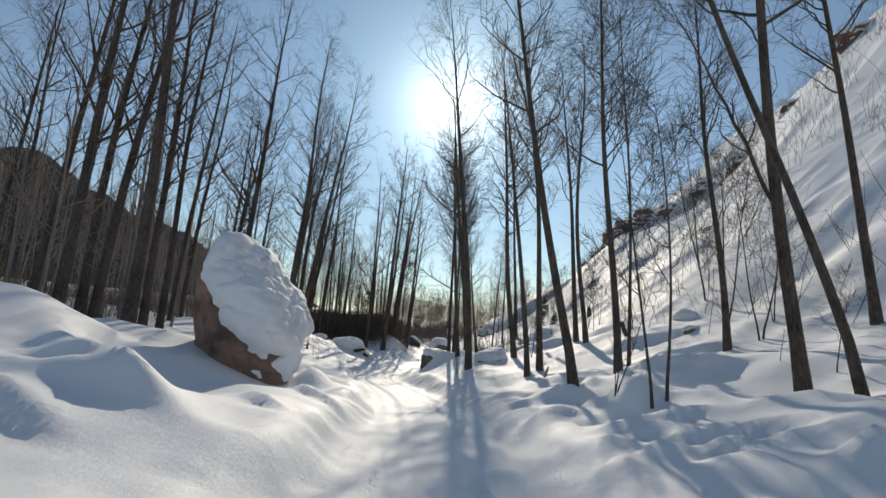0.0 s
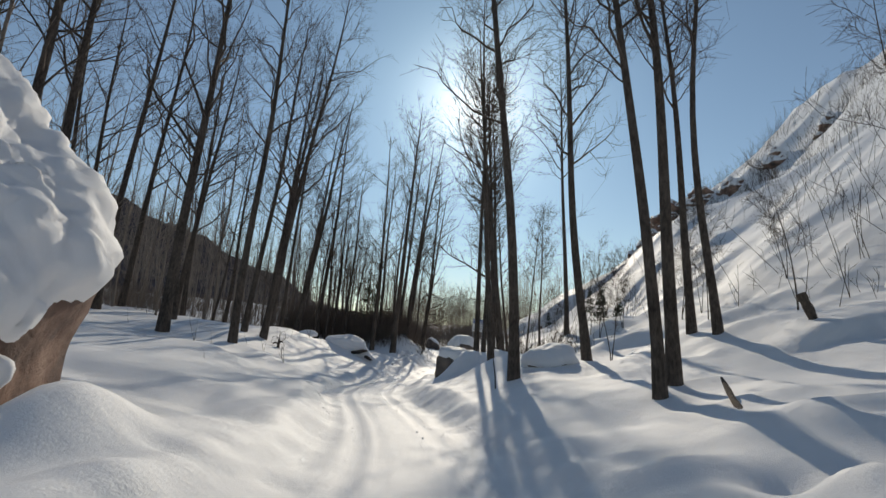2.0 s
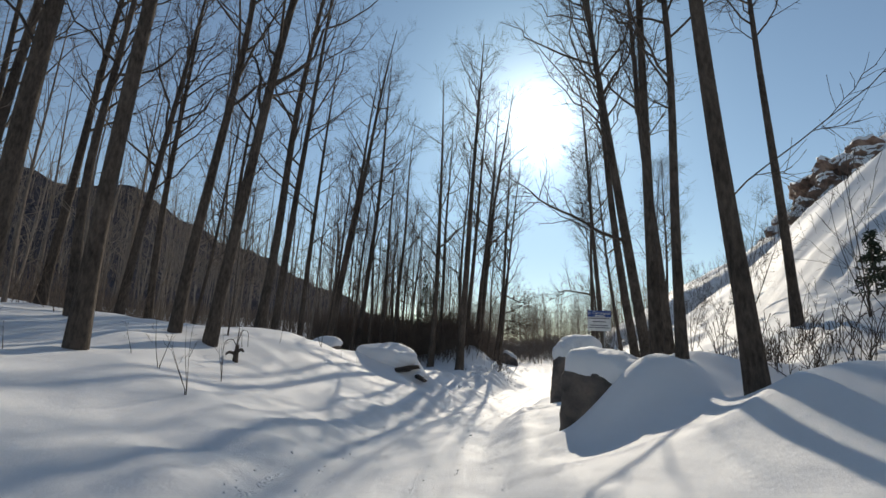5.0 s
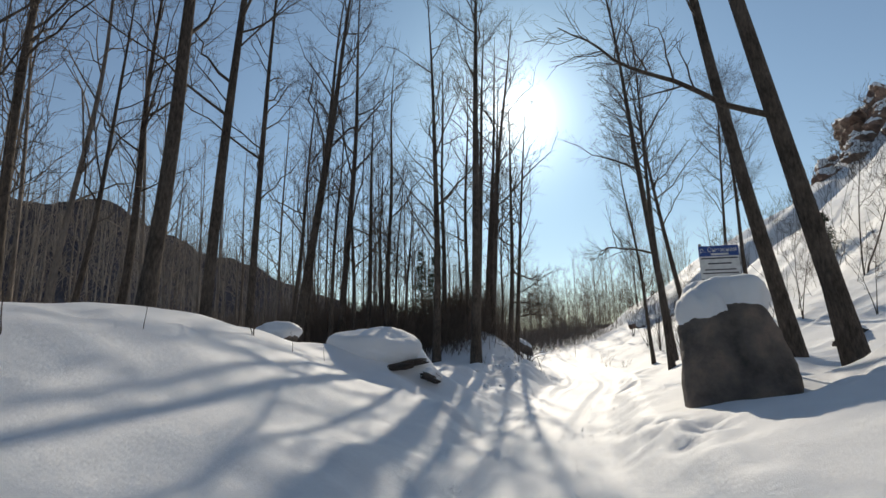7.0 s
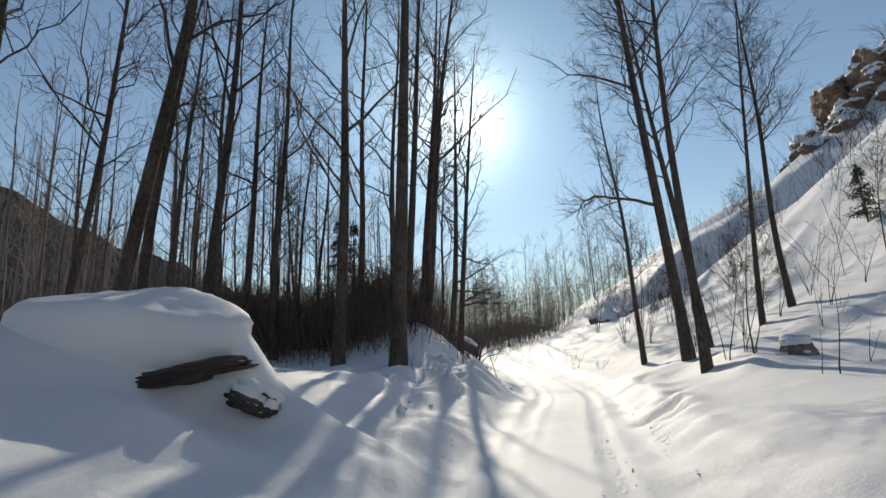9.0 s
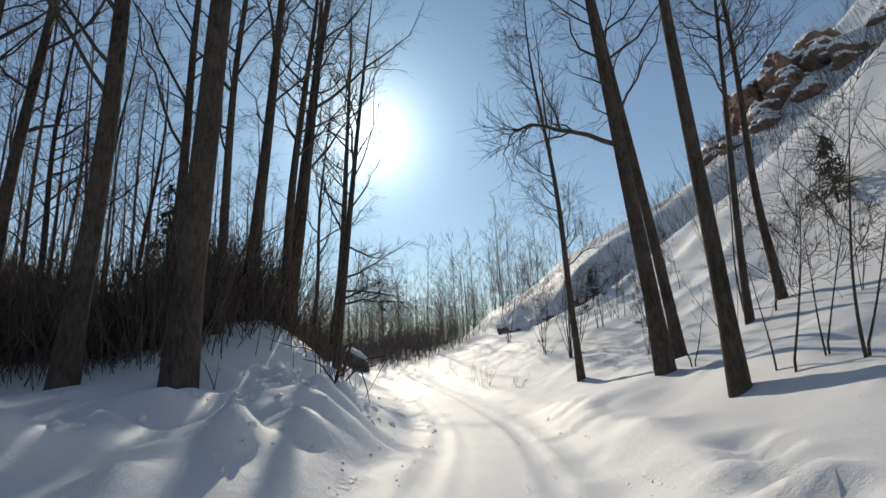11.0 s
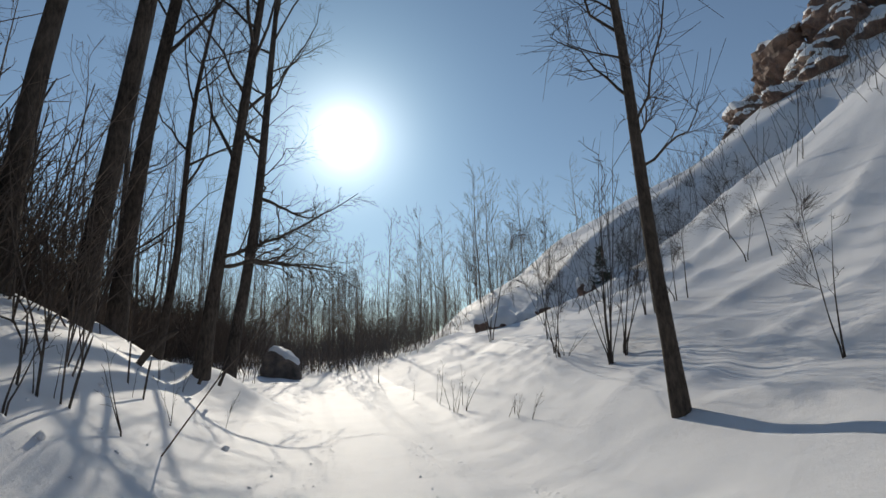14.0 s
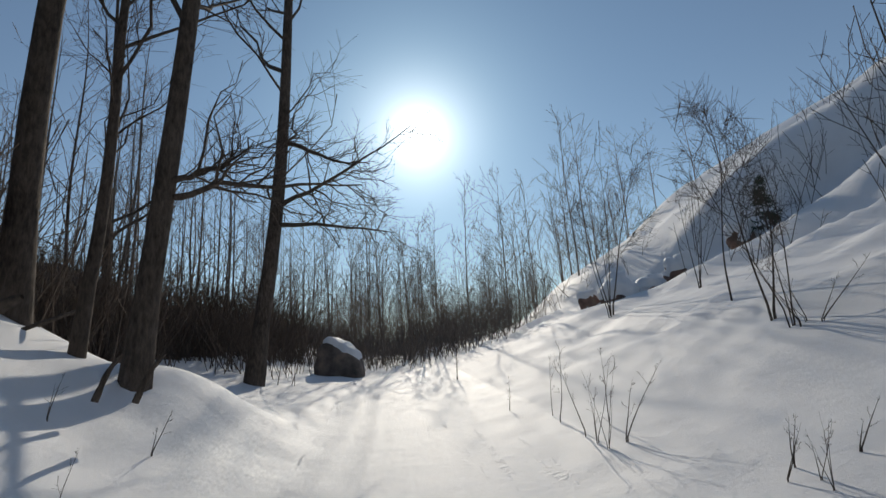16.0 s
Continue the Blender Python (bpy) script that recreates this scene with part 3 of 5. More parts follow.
tree(-7.27, 62.65, 22, 0.41, (0.07, 0.02), first=0.27, limbs=20)
tree(-18.66, 24.00, 25, 0.52, (0.06, -0), first=0.35)
tree(-15.97, 25.00, 25, 0.45, (0.02, 0), first=0.29)
tree(-23.00, 26.00, 25, 0.52, (0.08, -0), first=0.26)


# ---- boulders ----
def lumpy(p, seed, size, octaves=3):
    return noise.fractal(Vector(p) / size + Vector((seed * 7.7, seed * 3.1, seed * 1.3)), 0.9, 2.1, octaves)


def boulder(x, y, z, radii, turn, seed, label, cap_way=(0, 0.2, 1), cap_from=0.45, thick=0.3, boxy=2.6, rough=0.14, mat=None, name="boulder", group="", res=44, skirt=0.0, lump=0.45, sides=(), slope=0.35, ragged=0.12, crisp=9, strata=0.0):
    """A weathered angular rock with a mantle of snow; two meshes under one empty."""
    rows, cols = res * 2 // 3, res
    pick = random.Random(seed)
    planes = [(Vector((pick.gauss(0, 1), pick.gauss(0, 1), pick.gauss(0, 1))).normalized(), pick.uniform(0.74, 0.98)) for _ in range(14)]
    m = pose(0, 0, 0, *turn).to_3x3()
    pts = np.zeros((rows + 1, cols, 3))
    for i in range(rows + 1):
        for j in range(cols):
            a, b = np.pi * i / rows, 2 * np.pi * j / cols
            u = Vector((math.sin(a) * math.cos(b), math.sin(a) * math.sin(b), math.cos(a)))
            q = u / (abs(u.x) ** boxy + abs(u.y) ** boxy + abs(u.z) ** boxy) ** (1 / boxy)
            cut = min((off_n / max(q.dot(way_n), 1e-3) for way_n, off_n in planes), default=1.0)
            q = q * min(1.0, cut)
            if sides:
                q = u / sum((max(u.dot(Vector(w).normalized()), 0) / off_n) ** crisp for w, off_n in sides) ** (1 / crisp)
            n = 1 + rough * lumpy(u, seed, 0.9, 3) + 0.25 * rough * lumpy(u, seed + 5, 0.25, 3)
            p = m @ Vector((q.x * radii[0] * n, q.y * radii[1] * n, q.z * radii[2] * n))
            if strata:
                layer = p.z / 0.34 + 0.5 * lumpy(p, seed + 2, 1.6, 2)
                ledge = math.sin(12.9 * math.floor(layer) + seed) * 0.5 + 0.5
                block = noise.cell_vector(Vector((p.x * 1.1, p.y * 1.1, math.floor(layer) + seed)))
                k = 1 + strata * (ledge - 0.5) + 0.5 * strata * (block.x - 0.5)
                p = Vector((p.x * k, p.y * k, p.z))
            pts[i, j] = p
    du = np.roll(pts, -1, 1) - np.roll(pts, 1, 1)
    dv = np.gradient(pts, axis=0)
    nrm = unit(np.cross(dv, du))
    nrm[0], nrm[-1] = m @ Vector((0, 0, 1)), m @ Vector((0, 0, -1))
    idx = np.arange((rows + 1) * cols).reshape(rows + 1, cols)
    faces = np.stack([idx[:-1], idx[1:], np.roll(idx, -1, 1)[1:], np.roll(idx, -1, 1)[:-1]], -1).reshape(-1, 4)
    top = new(name)
    top.location = (x, y, z)
    tagged(top, label, "boulder", group)
    link_mesh("rock", pts.reshape(-1, 3), faces, mat or ROCK, top, not strata)
    way = np.array(Vector(cap_way).normalized())
    mask = nrm @ way
    soft = np.array([[lumpy(p, seed + 9, 0.9, 3) + 0.35 * abs(lumpy(p, seed + 4, 0.22, 2)) for p in r] for r in pts])
    mask = mask + ragged * soft + skirt * pts[..., 2] / np.abs(pts[..., 2]).max()
    for _ in range(2):
        mask = 0.5 * mask + 0.25 * (np.roll(mask, 1, 1) + np.roll(mask, -1, 1))
    t = np.clip((mask - cap_from) / slope, 0, 1)
    edge = np.clip(t / 0.3, 0, 1)
    off = (thick * t ** 0.6 * np.maximum(1 + lump * soft, 0.35)) * edge - 0.06 * (1 - edge)
    lift = unit(0.55 * nrm + 0.45 * way)
    cap = pts + lift * off[..., None]
    keep = (mask.ravel()[faces] > cap_from - 0.10).any(1)
    tagged(link_mesh("snow_cap", cap.reshape(-1, 3), faces[keep], SNOW, top), "thick wind-rounded snow", kind="stuff" if name in ("crag", "outcrop") else "")
    return top


boulder(-5.9, 13.6, 2.1, (1, 1, 1), (0, 0, 0), 1, "huge leaning boulder with a thick snow mantle beside the track", (0.5, -0.35, 0.79), 0.27, 0.34, 2.8, 0.09, CLIFF, res=130, lump=0.65,
        sides=(((0.70, -0.1, 0.71), 1.0), ((0.85, -0.05, 0.5), 0.84), ((0.30, -0.79, 0.53), 1.25), ((-0.1, -0.93, -0.35), 1.75), ((0.5, -0.8, -0.3), 1.68), ((-0.62, -0.75, -0.25), 1.5), ((-0.95, 0.1, 0.2), 1.6), ((0, 0.95, 0.3), 1.6), ((0.93, 0.3, -0.2), 1.5), ((-0.22, 0.3, 0.93), 3.1), ((0, 0, -1), 2.3)))
boulder(-0.25, 42.1, 0.2, (1, 1, 1), (0, 0, 8), 2, "rounded grey-brown boulder with a peaked snow cap", (0.1, 0.1, 1), 0.5, 0.48, 2.7, 0.11, res=90, lump=0.2, slope=0.45, ragged=0.1, crisp=10,
        sides=(((-1, 0, 0.1), 1.08), ((0.8, -0.1, 0.55), 0.84), ((0.96, -0.1, -0.3), 0.92), ((0, -1, 0.15), 0.85), ((-0.75, 0.66, 0), 0.8), ((0, 1, 0), 0.9), ((0, 0, -1), 1.5), ((-0.55, 0.0, 0.83), 0.98), ((0.1, 0, 1), 0.92), ((-0.6, -0.7, 0.4), 1.1), ((0.6, -0.7, 0.2), 1.0)))
boulder(-0.48, 33.0, -0.15, (1, 1, 1), (0, 0, 0), 3, "grey-brown boulder half buried in a snow drift", (0.5, -0.15, 1), 0.3, 0.3, 2.2, 0.1, res=70, lump=0.3, crisp=9,
        sides=(((-1, -0.1, 0.05), 1.2), ((-0.5, -0.9, 0.1), 0.95), ((-0.8, 0.6, 0), 0.68), ((0, 1, 0), 1.0), ((0.6, -0.2, 0.8), 0.75), ((0, 0, 1), 0.82), ((-0.6, 0, 0.8), 1.12), ((0, -1, 0.3), 1.05), ((0, 0, -1), 1.5), ((1, 0, 0), 1.3)))
boulder(-9.05, 47.0, 0.28, (1.35, 1.0, 0.72), (0, 9, 8), 4, "boulder buried under a mushroom of snow", (-0.05, 0, 1), -0.45, 0.34, 2.5, 0.04, res=64, lump=0.1, slope=0.9)
boulder(-8.35, 46.62, -0.02, (1.05, 0.75, 0.15), (0, -8, 4), 44, "dark ledge of rock under a snow mushroom", (-0.3, 0.6, 0.8), 0.85, 0.06, 2.6, 0.4, DARK_ROCK, res=56)
boulder(-7.15, 46.35, -0.33, (0.36, 0.26, 0.15), (0, 24, 30), 45, "small dark broken rock in snow below a ledge", (0.3, 0.2, 0.9), 0.4, 0.08, 2.6, 0.4, DARK_ROCK, res=36)
boulder(-4.8, 84.3, 0.45, (1, 1, 1), (0, 0, 0), 5, "dark boulder with a thin snow cap before the thicket", (0.2, -0.1, 1), 0.62, 0.16, 2.1, 0.14, ROCK, res=50, crisp=8,
        sides=(((-1, 0, 0.15), 0.85), ((0.62, -0.1, 0.78), 0.72), ((1, 0, 0.1), 1.0), ((0, -1, 0.2), 0.8), ((0, 1, 0), 0.9), ((-0.35, 0, 0.93), 0.95), ((0, 0, -1), 1.3)))
boulder(2.6, 25.9, 0.66, (0.8, 0.72, 0.52), (0, 4, 15), 6, "round boulder covered with smooth snow", (0, 0.1, 1), -0.6, 0.25, 2.2, 0.06)
boulder(2.45, 51.4, -0.25, (0.45, 0.4, 0.32), (0, 0, 30), 7, "small dark rock breaking through the snow bank", (0, 0.2, 1), 0.55, 0.1, 2.4, 0.2, res=30)
boulder(4.8, 47.2, 0.22, (0.6, 0.45, 0.36), (12, 18, 60), 8, "small dark rock with snow on top beside a trunk", (0, 0.4, 1), 0.62, 0.1, 2.0, 0.4, DARK_ROCK, res=36)
boulder(10.4, 19.8, 2.6, (0.38, 0.3, 0.22), (0, 0, 10), 9, "brown rock poking out of the snowy slope", (0, 0.1, 1), 0.5, 0.12, 2.4, 0.2, res=30)
boulder(11.7, 23.0, 3.3, (0.5, 0.5, 0.4), (0, 0, 0), 10, "rounded rock hidden under snow on the slope", (0, 0.1, 1), -0.4, 0.15, 2.2, 0.08, res=30)
boulder(-11.4, 44.9, ground_z(-11.4, 44.9) + 0.1, (0.62, 0.55, 0.32), (0, 5, 0), 11, "low rock under a snow pillow at the wood edge", (0, 0.1, 1), -0.1, 0.2, 2.2, 0.1, res=34)

# crags along the upper slope: x, y, radius, height of the top over the snow, turn
for n, (x, y, r, up, w) in enumerate([(22.6, 76.8, 0.9, 0.5, 10), (24.2, 75.6, 1.2, 0.6, 35), (25.4, 77.2, 1.6, 1.0, 60), (27.0, 75.8, 2.1, 1.2, 15), (28.4, 77.6, 2.3, 1.8, 70), (30.2, 75.6, 2.2, 1.3, 25), (31.8, 77.4, 2.4, 1.6, 5), (26.5, 74.0, 1.4, 0.6, 40), (22.9, 81.0, 0.9, 0.5, 50), (24.6, 81.6, 1.7, 1.2, 5), (26.3, 82.6, 2.3, 2.3, 40), (28.2, 81.2, 2.5, 2.4, 70),
                                      (29.0, 73.2, 1.6, 0.6, 45), (33.0, 71.5, 1.8, 0.5, 65), (36.5, 67.5, 1.8, 0.5, 0), (39.0, 62.0, 1.8, 0.5, 30), (41.5, 56.0, 2.0, 0.6, 55), (44.0, 49.0, 2.2, 0.9, 12), (46.0, 43.0, 2.4, 1.1, 48)]):
    boulder(x, y, ground_z(x, y) + up * 0.75 - r * 0.75, (r, r * 0.85, r * 0.9), (10, -14, w), 20 + n, "weathered reddish-brown crag with snow on its ledges", (-0.1, 0.0, 1), 0.5 if 74 < y < 83 else 0.25, 0.13, 3.0, 0.34, CLIFF, "crag", "crags of the upper slope", 44, strata=0.38)

for n, (x, y, r) in enumerate([(6.4, 84.2, 0.5), (7.3, 83.3, 0.7), (7.0, 82.4, 0.9), (8.2, 82.0, 0.7), (9.3, 81.2, 0.8), (10.9, 79.6, 0.6)]):
    boulder(x, y, ground_z(x, y) + 0.1 * r, (r, r * 0.8, r * 1.1), (8, 10, 40 * n), 60 + n, "brown rock breaking out beneath a snow drift", (0, 0.0, 1), 0.15, 0.2, 2.6, 0.3, CLIFF, "outcrop", "rocks of the upper slope", 30)


# ---- sign ----
def box(name, size, at, mat, parent, label="", bevel=0.004):
    bm = bmesh.new()
    bmesh.ops.create_cube(bm, size=1)
    bmesh.ops.scale(bm, vec=size, verts=bm.verts)
    bmesh.ops.bevel(bm, geom=bm.edges[:], offset=bevel, segments=1, affect="EDGES")
    bmesh.ops.translate(bm, vec=at, verts=bm.verts)
    me = bpy.data.meshes.new(name)
    bm.to_mesh(me)
    bm.free()
    me.materials.append(mat)
    ob = new(name, me)
    ob.parent = parent
    if label:
        tagged(ob, label)
    return ob


def paint(name, colour, rough=0.5):
    m, n, l, b = material(name, rough)
    c = world_coords(n, l)
    dark = tuple(0.8 * v for v in colour)
    l.new(ramp(n, l, noise_tex(n, l, 9.0, 5, 0.6, c), [(0.3, dark), (0.6, colour)]), b.inputs["Base Color"])
    return m


SIGN_WHITE, SIGN_BLUE, SIGN_INK, STEEL = paint("sign_white", (0.72, 0.73, 0.74)), paint("sign_blue", (0.03, 0.08, 0.30)), paint("sign_ink", (0.04, 0.04, 0.06)), paint("grey_steel", (0.30, 0.30, 0.31), 0.45)
sign = new("information_sign")
sign.location = (0.75, 45.0, 0)
sign.rotation_euler = (0, radians(1.5), radians(-4))
tagged(sign, "white information board with a blue header on steel posts", "sign")
SZ = 2.42
panel = box("panel", (0.95, 0.02, 0.86), (0, 0, SZ), SIGN_WHITE, sign)
header = box("header", (0.945, 0.006, 0.27), (0, -0.014, SZ + 0.293), SIGN_BLUE, sign, "dark blue header strip")
for px in (-0.42, 0.22):
    box("post", (0.06, 0.06, 3.9), (px, 0.045, SZ - 1.45), STEEL, sign)


def lettering(text, size, at, mat, parent):
    """One raised letter after another, the line centred on at."""
    made, pen = [], 0.0
    for ch in text:
        if ch == " ":
            pen += size * 0.3
            continue
        cu = bpy.data.curves.new("letter", "FONT")
        cu.body, cu.size, cu.extrude = ch, size, 0.002
        tmp = bpy.data.objects.new("letter", cu)
        me = bpy.data.meshes.new_from_object(tmp)
        bpy.data.objects.remove(tmp)
        xs = [v.co.x for v in me.vertices]
        me.materials.append(mat)
        ob = new("letter", me)
        ob.parent, ob.rotation_euler = parent, (radians(90), 0, 0)
        made.append((ob, pen - min(xs)))
        pen += max(xs) - min(xs) + size * 0.09
    for ob, x in made:
        ob.location = (at[0] + x - pen / 2, at[1], at[2] - size * 0.35)


lettering("р. Снежная", 0.165, (0, -0.021, SZ + 0.325), SIGN_WHITE, header)
for w, dz, h in ((0.42, 0.205, 0.05),):
    box("text_bar", (w, 0.004, h), (0.02, -0.02, SZ + dz), SIGN_WHITE, header, bevel=0.001)
for w, dz, h in ((0.86, 0.10, 0.035), (0.56, -0.04, 0.035), (0.74, -0.20, 0.03), (0.84, -0.29, 0.03)):
    box("text_bar", (w, 0.004, h), (0.0, -0.013, SZ + dz), SIGN_INK, panel, bevel=0.001)


# ---- saplings, shrubs, conifers, deadwood ----
SPROUTS = 1000


def sapling(x, y, tall, stems=1, lean=(0, 0), thick=0.035, label="thin bare sapling standing in snow", name="sapling", category="sapling", spread_out=1.0, limbs=9):
    global SPROUTS
    rng = np.random.default_rng(SPROUTS)
    top = new(name)
    top.location = (x, y, ground_z(x, y))
    tagged(top, label, category, "saplings of the slope")
    for s in range(stems):
        SPROUTS += 1
        bushy = max(2, limbs // 2) if stems > 2 else limbs
        out = (0, 0) if stems == 1 else (rng.normal() * (0.13 if tall > 3 else 0.22), rng.normal() * 0.15)
        h = tall * (1 if s == 0 else rng.uniform(0.55, 0.95))
        wood, crown = grow(SPROUTS, h, thick * rng.uniform(0.8, 1.15) * 1.15, (lean[0] + out[0], lean[1] + out[1]), 0.3, bushy, (rng.normal() * 0.1, 0), spread_out * (1.3 if h > 2.5 else 1.0), h > 2.2 and stems < 3, sides=5, slim=min(1.0, 0.12 + h / 7))
        link_mesh("stem", *wood, TWIG, top)
        tagged(link_mesh("crown", *crown, TWIG, top), kind="stuff")
    return top


def needle_material():
    m, n, l, b = material("needles", 0.7)
    c = world_coords(n, l)
    l.new(ramp(n, l, noise_tex(n, l, 6.0, 4, 0.6, c), [(0.3, (0.018, 0.03, 0.018)), (0.7, (0.05, 0.075, 0.04))]), b.inputs["Base Color"])
    return m


NEEDLES = needle_material()


def spruce(x, y, tall, label="small dark green spruce with snow around its foot"):
    global SPROUTS
    SPROUTS += 1
    rng = np.random.default_rng(SPROUTS)
    top = new("spruce")
    top.location = (x, y, ground_z(x, y))
    tagged(top, label, "conifer")
    k = 8
    s = np.linspace(0, 1, k)
    trunk = np.zeros((1, k, 3))
    trunk[0, :, 2] = s * tall - 0.2
    link_mesh("trunk", *tubes(trunk, (0.035 * tall * 0.5 * (1 - 0.9 * s))[None], 6), BARK, top)
    n = int(16 * tall ** 0.5) * 3
    f = rng.uniform(0.06, 0.98, n)
    a = rng.uniform(0, 2 * np.pi, n)
    ln = (0.28 * tall * (1 - f) + 0.08) * rng.uniform(0.7, 1.1, n)
    q = np.linspace(0, 1, 5)
    line = np.zeros((n, 5, 3))
    line[..., 0] = np.cos(a)[:, None] * ln[:, None] * q
    line[..., 1] = np.sin(a)[:, None] * ln[:, None] * q
    line[..., 2] = (f * tall)[:, None] + ln[:, None] * (-0.35 * q + 0.25 * q * q)
    rad = np.broadcast_to((0.012 * (1 - 0.8 * q))[None], (n, 5))
    tw, tr = shoots(rng, line, rad, 9, 0.12, 1.0, lambda g, r: r.uniform(0.08, 0.22, g.shape) * (0.6 + tall * 0.12), (40, 75), 3, -0.2, 0.2, 1.0, 0.012)
    tagged(link_mesh("foliage", *merged([tubes(line, rad, 3), tubes(tw, tr * 1.3, 4)]), NEEDLES, top), kind="stuff")
    return top


def stick(name, points, r, label, category="deadwood", end=0.5):
    """A bent dead stem through a few points."""
    p = np.array(points, float)
    q = np.linspace(0, len(p) - 1, 9)
    line = np.stack([np.interp(q, np.arange(len(p)), p[:, c]) for c in range(3)], -1)
    for _ in range(2):
        line[1:-1] = 0.5 * line[1:-1] + 0.25 * (line[2:] + line[:-2])
    o = line[0].copy()
    rad = r * np.linspace(1, end, 9) * (1 + 0.12 * np.sin(np.arange(9) * 2.3))
    rad[-1] *= 0.6
    top = link_mesh(name, *tubes((line - o)[None], rad[None], 8), BARK)
    top.location = o
    return tagged(top, label, category)


sapling(10.20, 67.57, 2.8, 1, (-0.12, 0), 0.026, "thin bare sapling standing in snow", "sapling", "sapling", limbs=7)
sapling(7.61, 67.97, 2.8, 1, (0.06, 0), 0.026, "thin bare sapling standing in snow", "sapling", "sapling", limbs=7)
sapling(4.38, 66.64, 5.5, 3, (-0.01, 0), 0.028, "bare multi-stemmed shrub rising from the snow", "shrub", "shrub", limbs=11)
sapling(4.34, 69.62, 3.6, 2, (-0.07, 0), 0.032, "pair of thin bare saplings standing in snow", "sapling", "sapling", limbs=9)
sapling(3.42, 58.64, 2.3, 2, (-0.07, 0), 0.022, "pair of thin bare saplings standing in snow", "sapling", "sapling", limbs=6)
sapling(2.66, 57.71, 0.7, 1, (-0.24, 0), 0.010, "bare twig of undergrowth sticking out of snow", "sapling", "sapling", limbs=4)
sapling(3.05, 56.89, 2.2, 2, (0.04, 0), 0.021, "pair of thin bare saplings standing in snow", "sapling", "sapling", limbs=6)
sapling(5.27, 58.63, 2.3, 2, (-0.01, 0), 0.022, "pair of thin bare saplings standing in snow", "sapling", "sapling", limbs=6)
sapling(6.45, 67.81, 2.7, 2, (0.03, 0), 0.025, "pair of thin bare saplings standing in snow", "sapling", "sapling", limbs=7)
sapling(4.96, 71.54, 3.9, 1, (0.13, 0), 0.034, "thin bare sapling standing in snow", "sapling", "sapling", limbs=9)
sapling(3.63, 58.89, 2.2, 1, (-0.27, 0), 0.021, "thin bare sapling standing in snow", "sapling", "sapling", limbs=6)
sapling(4.42, 66.72, 6.5, 4, (0.07, 0), 0.032, "bare multi-stemmed shrub rising from the snow", "shrub", "shrub", limbs=11)
sapling(4.70, 66.59, 4.2, 3, (0.17, 0), 0.022, "bare multi-stemmed shrub rising from the snow", "shrub", "shrub", limbs=10)
sapling(4.14, 68.96, 3.6, 3, (-0.14, 0), 0.019, "bare multi-stemmed shrub rising from the snow", "shrub", "shrub", limbs=9)
sapling(7.41, 68.16, 2.3, 2, (0.04, 0), 0.022, "pair of thin bare saplings standing in snow", "sapling", "sapling", limbs=6)
sapling(10.04, 68.28, 2.6, 2, (-0.10, 0), 0.024, "pair of thin bare saplings standing in snow", "sapling", "sapling", limbs=7)
sapling(12.39, 68.41, 1.9, 1, (-0.18, 0), 0.019, "thin bare sapling standing in snow", "sapling", "sapling", limbs=6)
sapling(5.17, 78.46, 4.8, 2, (-0.00, 0), 0.041, "pair of thin bare saplings standing in snow", "sapling", "sapling", limbs=11)
sapling(1.06, 68.84, 1.1, 1, (-0.29, 0), 0.013, "bare twig of undergrowth sticking out of snow", "sapling", "sapling", limbs=4)
sapling(1.41, 68.96, 1.0, 1, (-0.00, 0), 0.013, "bare twig of undergrowth sticking out of snow", "sapling", "sapling", limbs=4)
sapling(1.82, 66.14, 0.4, 2, (-0.04, 0), 0.008, "pair of thin bare saplings standing in snow", "sapling", "sapling", limbs=3)
sapling(-0.06, 78.63, 1.6, 1, (0.02, 0), 0.017, "thin bare sapling standing in snow", "sapling", "sapling", limbs=5)
sapling(4.37, 66.67, 3.8, 4, (0.14, 0), 0.020, "bare multi-stemmed shrub rising from the snow", "shrub", "shrub", limbs=9)
sapling(4.74, 66.74, 3.5, 2, (0.29, 0), 0.031, "pair of thin bare saplings standing in snow", "sapling", "sapling", limbs=8)
sapling(4.14, 68.79, 1.3, 3, (-0.45, 0), 0.009, "bare multi-stemmed shrub rising from the snow", "shrub", "shrub", limbs=5)
sapling(6.54, 75.39, 4.1, 3, (0.04, 0), 0.022, "bare multi-stemmed shrub rising from the snow", "shrub", "shrub", limbs=10)
sapling(4.99, 78.10, 6.1, 3, (0.03, 0), 0.030, "bare multi-stemmed shrub rising from the snow", "shrub", "shrub", limbs=11)
sapling(1.04, 68.40, 1.1, 3, (0.04, 0), 0.008, "bare multi-stemmed shrub rising from the snow", "shrub", "shrub", limbs=4)
sapling(1.04, 70.54, 1.0, 1, (0.08, 0), 0.012, "bare twig of undergrowth sticking out of snow", "sapling", "sapling", limbs=4)
sapling(7.22, 68.44, 2.7, 3, (0.06, 0), 0.015, "bare multi-stemmed shrub rising from the snow", "shrub", "shrub", limbs=7)
sapling(11.44, 70.34, 2.4, 2, (-0.13, 0), 0.023, "pair of thin bare saplings standing in snow", "sapling", "sapling", limbs=7)
sapling(1.74, 65.68, 0.5, 3, (0.15, 0), 0.005, "bare multi-stemmed shrub rising from the snow", "shrub", "shrub", limbs=3)
sapling(1.86, 65.28, 0.6, 2, (0.39, 0), 0.009, "pair of thin bare saplings standing in snow", "sapling", "sapling", limbs=4)
sapling(-0.02, 78.61, 1.4, 1, (0.04, 0), 0.016, "thin bare sapling standing in snow", "sapling", "sapling", limbs=5)
